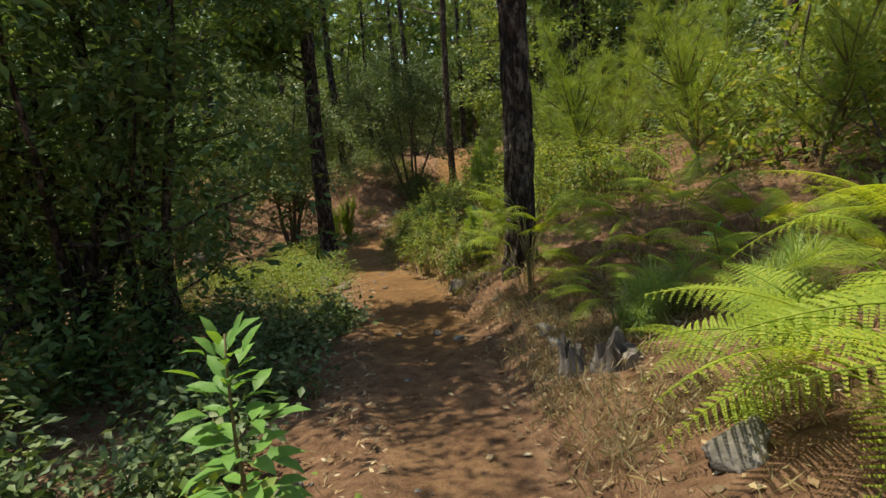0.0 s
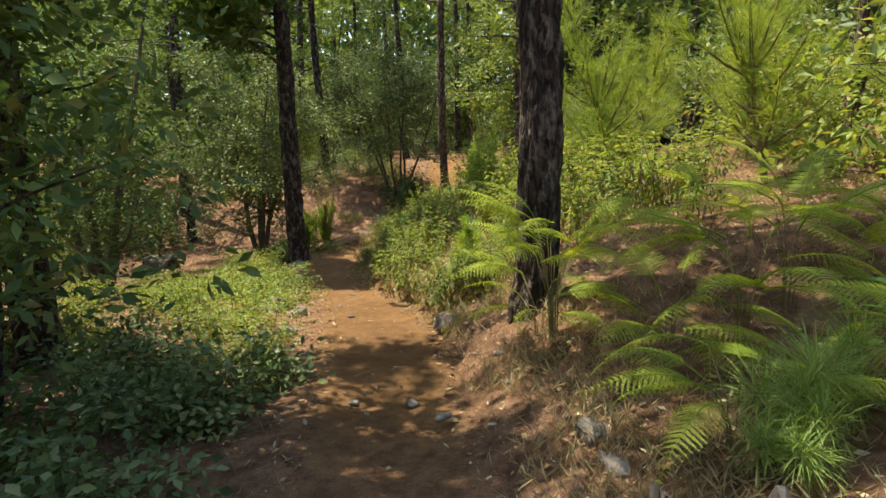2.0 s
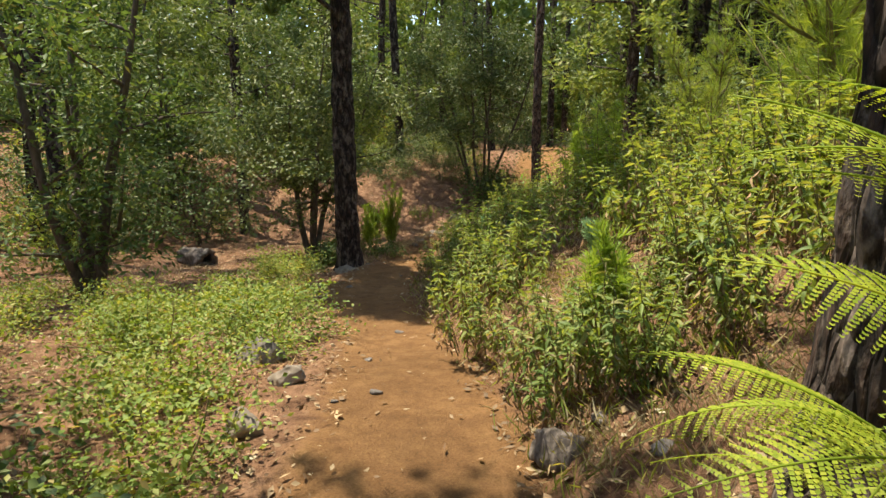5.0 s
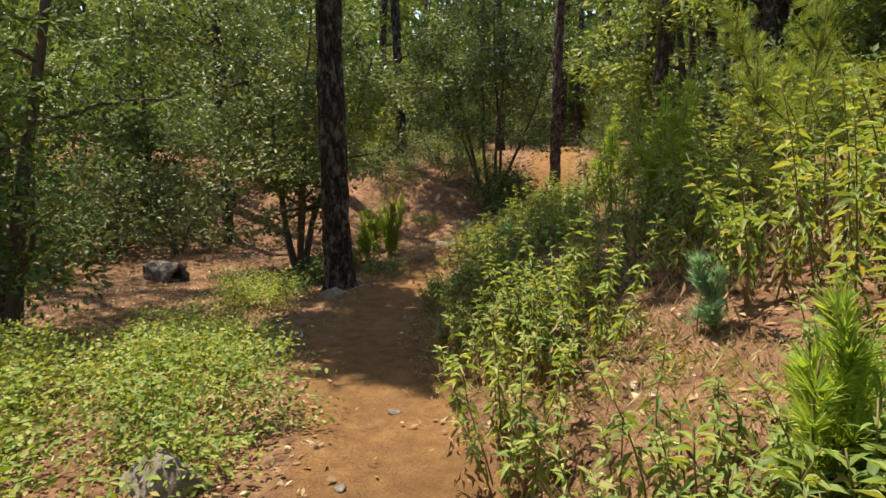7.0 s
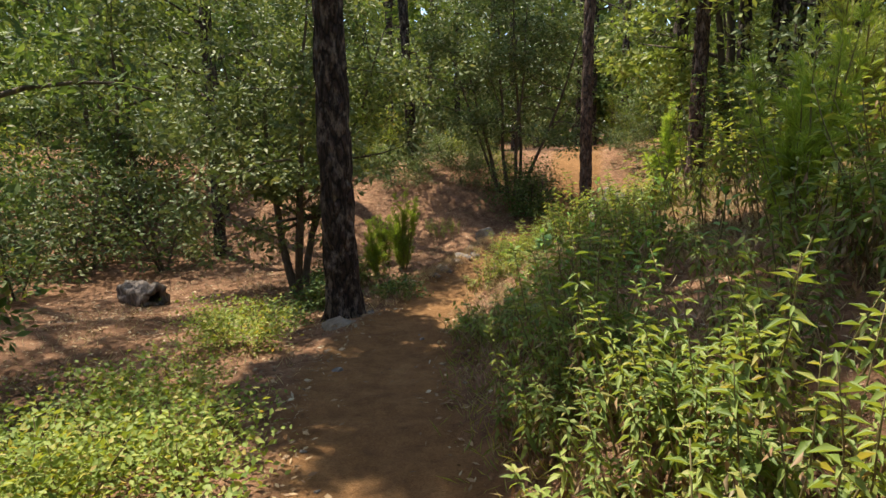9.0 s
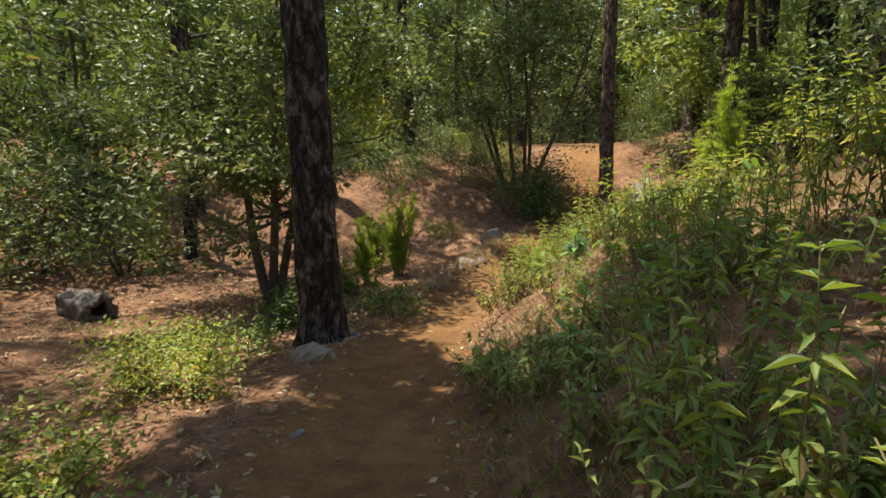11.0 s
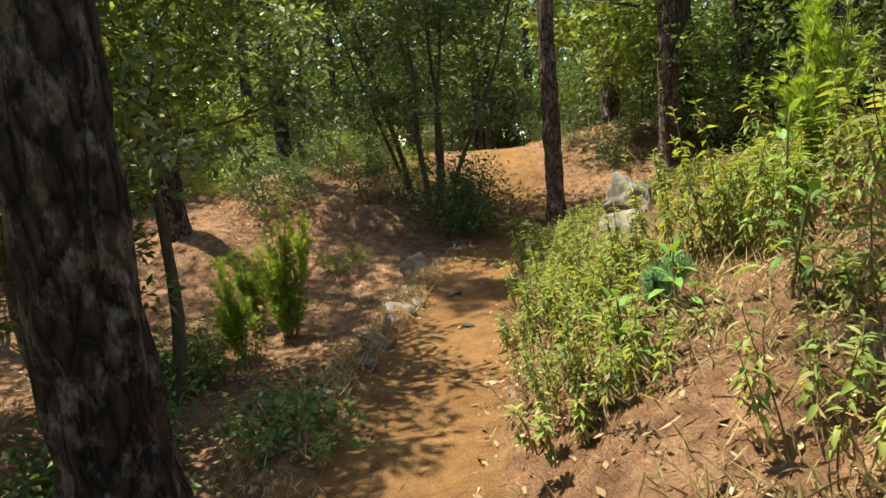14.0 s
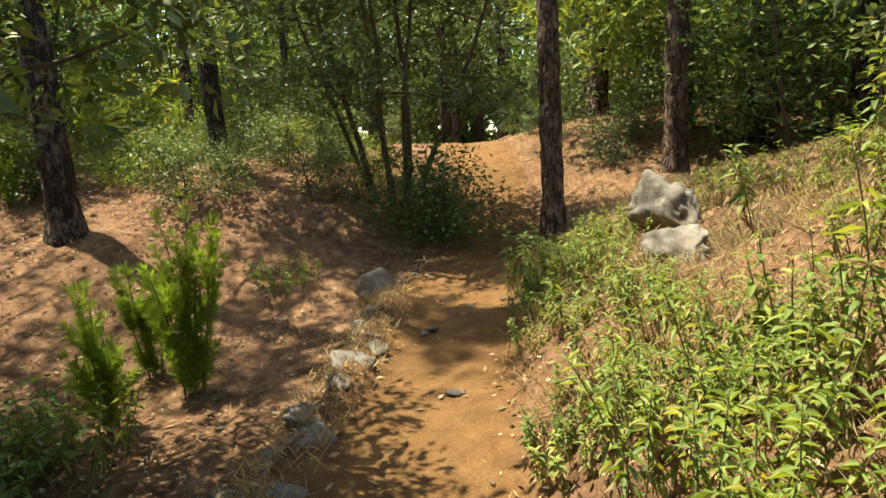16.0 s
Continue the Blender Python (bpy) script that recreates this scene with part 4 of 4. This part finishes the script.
fern("fern", 0.88, 7.0, 83, 0.74, [172, 188, 206, 158, 225, 250, 20, 0, 342, 318, 290, 195, 350, 262, 280, 235, 180], "bracken fern on long stalks before a pine", 0.55, 0.95, 0.55)
fern("fern", 0.8, 7.15, 93, 0.62, [160, 178, 196, 212, 145, 8, 352, 30, 240, 300], "low bracken fern before a pine", 0.3, 0.5, 0.35)
fern("fern", 1.85, 6.1, 88, 0.9, [262, 278, 170, 186, 200, 155, 60, 10, 230], "tall bracken fern in half shade", 0.4, 0.95, 0.4)
fern("fern", 2.35, 6.5, 84, 0.95, [100, 165, 185, 210, 250, 40, 330], "tall bracken fern in half shade", 0.5, 1.0, 0.4)
fern("fern", 2.7, 3.9, 85, 1.0, [100, 140, 180, 220, 260, 40], "bracken fern on the bank", 0.5, 0.5)
for i, (x, y, s) in enumerate([(2.0, 5.55, 0.75), (2.65, 5.3, 0.8), (1.5, 6.35, 0.7), (2.9, 6.1, 0.85), (2.3, 7.6, 0.8), (3.2, 6.6, 0.9), (3.4, 5.0, 0.9), (2.9, 8.8, 0.7), (4.2, 6.0, 0.8)]):
    fern("fern", x, y, 870 + i, s, [40, 95, 140, 180, 220, 270, 330], "bracken fern among dry undergrowth", 0.5, 0.4)

# ---- broad-leaved plants ----
broad_plant("broad_leaved_plant", -0.79, 2.5, 91, 1.08, 80, 0.185, "fresh green plant with broad pointed leaves", 0.3)
broad_plant("broad_leaved_plant", 2.35, 5.5, 92, 0.7, 18, 0.14, "green broad-leaved plant in the shade")
for i, (x, y, h) in enumerate([(-0.65, 15.7, 0.4), (-0.5, 16.8, 0.5), (-0.2, 16.2, 0.6), (-0.75, 17.3, 0.35), (-0.05, 17.5, 0.8), (-0.9, 15.1, 0.4), (-1.12, 17.05, 0.35), (-0.35, 15.3, 0.5), (-0.6, 14.5, 0.45), (0.1, 14.9, 0.55), (0.35, 15.8, 0.6), (-1.05, 14.3, 0.35), (-0.15, 13.9, 0.5), (0.5, 14.4, 0.6)]):
    broad_plant("broad_leaved_plant", x, y, 94 + i, h, 16, 0.14, "drooping broad-leaved plant on the dry bank")

# ---- low bushes on the open side ----
for i, (x, y, r, h, n) in enumerate([(-1.9, 8.4, 0.6, 0.5, 2600), (-2.5, 9.4, 0.7, 0.5, 3000), (-2.35, 10.9, 0.7, 0.45, 3400), (-3.3, 10.4, 0.7, 0.45, 3000), (-3.0, 11.7, 0.65, 0.45, 2800), (-3.6, 12.3, 0.6, 0.35, 2000), (-3.85, 15.0, 0.6, 0.55, 2200), (-3.9, 13.9, 0.45, 0.35, 1000), (-3.9, 9.0, 0.8, 0.55, 2600), (-4.9, 10.2, 0.7, 0.45, 2200), (-4.2, 11.4, 0.7, 0.4, 2200), (-5.6, 11.4, 0.7, 0.4, 1600), (-4.4, 16.0, 0.5, 0.4, 1200), (-6.6, 13.5, 0.5, 0.3, 900), (-2.75, 12.3, 0.5, 0.35, 1500), (-3.35, 12.95, 0.6, 0.4, 2000), (-4.1, 13.2, 0.6, 0.4, 1700), (-4.7, 12.3, 0.6, 0.4, 1500)]):
    low_bush("low_bush", x, y, 100 + i, r, h, int(n * 1.05), "low sprawling bush with small light green leaves", leaf=0.044)
for i, (x, y, r, h, n) in enumerate([(-1.75, 5.0, 0.7, 0.7, 2000), (-2.0, 6.6, 0.7, 0.6, 2000), (-1.6, 3.6, 0.5, 0.5, 1200), (-2.5, 3.0, 0.8, 0.8, 2000), (-2.6, 7.6, 0.8, 0.6, 2200), (-1.5, 7.2, 0.45, 0.4, 1200)]):
    low_bush("low_bush", x, y, 120 + i, r, h, n, "low green bush in half shade", M_TREELEAF, 0.075)

low_bush("low_bush", -0.78, 2.6, 131, 0.32, 0.45, 420, "low plant with rounded light green leaves", M_BUSHLEAF, 0.09)
low_bush("low_bush", -1.7, 2.6, 132, 0.35, 0.3, 300, "low plant with rounded light green leaves", M_BUSHLEAF, 0.09)
low_bush("low_bush", -4.1, 18.2, 133, 0.6, 0.5, 1500, "low dark green bush in the shade", M_DARKLEAF, 0.07)
low_bush("low_bush", -4.45, 20.6, 135, 0.4, 0.65, 900, "dark glossy evergreen bush in the shade", M_DARKLEAF, 0.085)
low_bush("low_bush", -4.6, 20.0, 134, 0.5, 0.6, 1200, "low dark green bush in the shade", M_DARKLEAF, 0.07)

# ---- weeds on the bank ----
WEEDS = [weed("tall_weed", 1.6 + 0.5 * i, 12.0 + 0.4 * i, 140 + i, h, s, "leafy yellow-green weed with long narrow leaves", lf, cuts=c) for i, (h, s, lf, c) in enumerate([(0.9, 8, 0.115, 2), (1.15, 9, 0.115, 1), (0.7, 7, 0.11, 2), (1.4, 9, 0.115, 1), (0.5, 6, 0.11, 2)])]
weed_rng = random.Random(12)


def plant_weeds(number, y0, y1, spread, kinds, size):
    """Strew weeds on the bank; size gives a plant's scale from its distance to the trail."""
    made = 0
    while made < number:
        y = weed_rng.uniform(y0, y1)
        d = 0.1 + abs(weed_rng.gauss(0, spread))
        x = float(trail_x(y)) + float(np.interp(y, TRAIL_Y, TRAIL_W)) + d
        if d > 5 or (x - 0.5) ** 2 + (y - 20.6) ** 2 < 0.6 or (x - 0.4) ** 2 + (y - 10.75) ** 2 < 0.42 or (13.2 < y < 16.8 and d < 2.1 and weed_rng.random() < 0.75) or (y > 13 and math.sin(2.3 * x + 1.1 * y) * math.sin(1.9 * y - 1.3 * x) < (-0.1 if y < 18.5 else -0.4)):
            continue
        copy_thing(WEEDS[weed_rng.choice(kinds)], pose(x, y, ground_z(x, y) - 0.03, 0, 0, weed_rng.uniform(0, 360)) @ Matrix.Scale(size(d), 4))
        made += 1


plant_weeds(85, 8.8, 14.0, 1.9, [0, 1, 1, 3, 2], lambda d: weed_rng.uniform(0.5, 0.68) + min(0.4, max(0, d - 0.6) * 0.17))
plant_weeds(30, 8.8, 14.5, 0.5, [2, 4, 0], lambda d: weed_rng.uniform(0.5, 0.8))
plant_weeds(40, 14.0, 18.6, 1.9, [0, 2, 1, 3], lambda d: weed_rng.uniform(0.38, 0.6) + min(0.65, max(0, d - 1.0) * 0.3))
plant_weeds(66, 17.8, 22.8, 1.3, [0, 2, 4, 2], lambda d: weed_rng.uniform(0.3, 0.68))
plant_weeds(28, 17.4, 22.6, 2.6, [0, 2, 2, 4], lambda d: weed_rng.uniform(0.35, 0.75))
for i, (x, y, s) in enumerate([(1.1, 19.6, 1.05), (0.55, 20.1, 0.75), (1.5, 20.2, 0.9), (1.75, 19.4, 1.1), (2.1, 20.3, 1.0), (-0.55, 21.4, 0.7), (-0.4, 22.2, 0.6)]):
    weed("tall_weed", x, y, 160 + i, s * 1.3, 1, "single tall leafy weed stalk", 0.13, per=46)
for i, (x, y, s) in enumerate([(-3.15, 23.7, 0.6), (-2.85, 23.95, 0.5), (-3.45, 24.1, 0.55), (-4.6, 20.8, 0.5), (-3.0, 17.6, 0.4), (-2.6, 17.5, 0.35), (-4.4, 21.6, 0.5), (-3.9, 20.3, 0.75)]):
    copy_thing(WEEDS[i % 3], pose(x, y, ground_z(x, y) - 0.03, 0, 0, i * 71) @ Matrix.Scale(s, 4))

for i in range(16):
    y = weed_rng.uniform(13.6, 17.4)
    x = float(trail_x(y)) + float(np.interp(y, TRAIL_Y, TRAIL_W)) + weed_rng.uniform(0.12, 2.2)
    copy_thing(WEEDS[weed_rng.choice([4, 2, 4])], pose(x, y, ground_z(x, y) - 0.03, 0, 0, weed_rng.uniform(0, 360)) @ Matrix.Scale(weed_rng.uniform(0.35, 0.75), 4))
for i, (x, y, r, m) in enumerate([(-2.72, 17.65, 0.3, 0), (-2.95, 18.2, 0.35, 0), (-4.05, 16.5, 0.4, 0), (-4.5, 17.3, 0.45, 0), (-1.35, 14.9, 0.3, 1), (-0.7, 15.1, 0.4, 1), (0.2, 15.0, 0.45, 1)]):
    low_bush("low_bush", x, y, 500 + i, r, 0.28, 420, "low leafy plant with rounded green leaves" if m else "low dark green bush in the shade", M_BUSHLEAF if m else M_DARKLEAF, 0.06)

# ---- stones, stump, log ----
rock("rock", -3.2, 16.2, 1, (0.27, 0.22, 0.15), "pale rounded rock at the foot of a pine", M_PALE, sink=0.55)
rock("rock", -1.95, 23.5, 2, (0.27, 0.36, 0.3), "pale grey rock at the trail's edge", M_PALE)
rock("boulder", 0.72, 21.6, 3, (0.4, 0.7, 0.45), "large grey weathered boulder on the bank", category="boulder", rough=0.5, cuts=8)
rock("boulder", 0.1, 20.4, 4, (0.22, 0.5, 0.28), "grey boulder among weeds on the bank", category="boulder", rough=0.5, cuts=8)
rock("rock", -2.2, 10.35, 5, (0.24, 0.2, 0.16), "grey rock among low bushes")
rock("rock", 1.08, 2.75, 6, (0.16, 0.18, 0.15), "dark weathered rock under the fern", M_ROCK)
broken_stump("tree_stump", 0.81, 4.52, 7, 0.08, 0.27, "grey charred broken tree stump on the bank")
broken_stump("tree_stump", 1.06, 4.3, 9, 0.13, 0.2, "small grey broken stump on the bank")
rock("rock", 0.76, 5.53, 10, (0.15, 0.12, 0.1), "flat grey stone on the dry bank", sink=0.4)
rock("rock", 0.8, 5.2, 11, (0.1, 0.12, 0.06), "flat grey stone on the dry bank", sink=0.4)
rock("rock", -1.0, 3.4, 12, (0.17, 0.15, 0.12), "rough stone at the trail's edge", sink=0.4)
rock("rock", -1.67, 9.0, 13, (0.13, 0.11, 0.14), "pale stone among low bushes", M_PALE, sink=0.25)
rock("rock", -1.74, 9.8, 15, (0.15, 0.13, 0.13), "pale stone among low bushes", M_PALE, sink=0.35)
rock("rock", 0.1, 8.72, 14, (0.2, 0.16, 0.14), "brown stone at the trail's edge", M_STUMP, sink=0.35)
hollow_log("burnt_log", -7.6, 18.75, 0.24, 1.0, 150, "dark burnt hollow log lying on the litter")
for i, (x, y, s) in enumerate([(-2.3, 20.35, 0.2), (-2.1, 21.6, 0.24), (-2.75, 18.2, 0.16), (-2.0, 22.3, 0.26), (-2.02, 21.1, 0.2), (-2.22, 20.8, 0.26), (-2.46, 20.05, 0.25), (-2.4, 19.6, 0.22), (-2.62, 19.65, 0.2), (-2.7, 19.1, 0.26), (-2.52, 19.0, 0.17), (-2.9, 18.75, 0.2)]):
    rock("edging_stone", x, y, 20 + i, (s * 0.6, s * 1.0, s * 0.45), "rough grey stone along the trail's edge", mat=M_STUMP if i % 3 == 0 else M_ROCK, sink=0.7, turn=i * 47, category="stone", group="edging stones")
PEBBLES = [rock("stone", 0.1 + 0.2 * i, 8.3 + 0.5 * i, 40 + i, (0.07, 0.09, 0.035), "small stone trodden into the trail", sink=0.45, category="stone", group="small stones", corners=12, cuts=1) for i in range(3)]
stone_rng = random.Random(4)
for i in range(90):
    y = stone_rng.uniform(1.5, 27)
    w = float(np.interp(y, TRAIL_Y, TRAIL_W))
    x = float(trail_x(y)) + stone_rng.choice([-1, 1]) * w * stone_rng.uniform(0.2, 1.7)
    copy_thing(PEBBLES[i % 3], pose(x, y, ground_z(x, y) + 0.002, 0, 0, stone_rng.uniform(0, 360)) @ Matrix.Scale(stone_rng.uniform(0.3, 1.1) ** 1.6, 4))


# ---- ground cover ----
def cover(name, seed, n, xr, yr, keep, label, category, mat, shape):
    rng = np.random.default_rng(seed)
    x, y = rng.uniform(*xr, n), rng.uniform(*yr, n)
    d = x - trail_x(y)
    w = np.interp(y, TRAIL_Y, TRAIL_W)
    m = keep(rng, x, y, d, w)
    x, y = x[m], y[m]
    ob = thing(name, 0, 0, label, category, kind="stuff", z=0, sink=0)
    part("blades" if shape != "scrap" else "scraps", tri_mesh(name, *cover_shape(rng, x, y, shape), mat), ob)


def cover_shape(rng, x, y, shape):
    n = len(x)
    P = np.stack([x, y, land(x, y)], 1)
    if shape == "blade":
        k = 4
        B = np.repeat(P, k, 0) + rng.normal(size=(n * k, 3)) * np.array([0.09, 0.09, 0])
        A = sphere_dirs(rng, n * k) * np.array([1.1, 1.1, 0.0]) + np.array([0, 0, 0.8])
        L = rng.uniform(0.035, 0.15, n * k)
        return leaves(B, A, sphere_dirs(rng, n * k), L, 0.0038, 0.0, 0.15)
    B = P + np.array([0, 0, 0.012])
    A = sphere_dirs(rng, n) * np.array([1, 1, 0.25])
    L = rng.uniform(0.018, 0.075, n)
    return leaves(B, A, sphere_dirs(rng, n, 2.5), L, L * rng.uniform(0.12, 0.6, n), 0.1)


cover("dry_grass", 1, 60000, (-8, 7), (0, 30), lambda g, x, y, d, w: (np.abs(d) > w + 0.05) & (g.random(len(x)) < np.where(d > 0, np.where(np.sin(2.1 * x + y) * np.sin(1.7 * y - x) > -0.2, 0.75, 0.25), 0.08)), "sparse dry straw-coloured grass", "grass", M_DRY, "blade")
cover("green_grass", 2, 14000, (-3, 3), (8, 15), lambda g, x, y, d, w: (d > w) & (d < w + 1.2) & (g.random(len(x)) < 0.5), "yellow-green grass along the trail", "grass", M_GRASS, "blade")
cover("leaf_litter", 3, 120000, (-9, 7), (0, 32), lambda g, x, y, d, w: (np.abs(d) > w * 0.7) | (g.random(len(x)) < 0.07), "fallen leaves and pine needles", "leaf litter", M_LITTER, "scrap")
cover("bank_straw", 4, 13000, (-1, 4), (2.5, 9), lambda g, x, y, d, w: (d > w + 0.12) & (d < w + 1.0) & (np.sin(3.1 * x + 1.7 * y) * np.sin(2.3 * y - x) > -0.1), "brown dry grass and bracken straw", "grass", M_DRY, "blade")
cover("ridge_grass", 5, 9000, (-4, 0), (17, 23.6), lambda g, x, y, d, w: (np.abs(d + w + 0.16) < 0.2) & (g.random(len(x)) < 0.9), "grey dry grass along the trail's edge", "grass", M_DRY, "blade")
cover("bank_grass", 6, 16000, (-2.5, 4), (14.5, 24), lambda g, x, y, d, w: (d > w + 0.1) & (np.sin(2.7 * x + 1.3 * y) * np.sin(1.9 * y - x) > -0.3), "pale dry grass on the open bank", "grass", M_DRY, "blade")
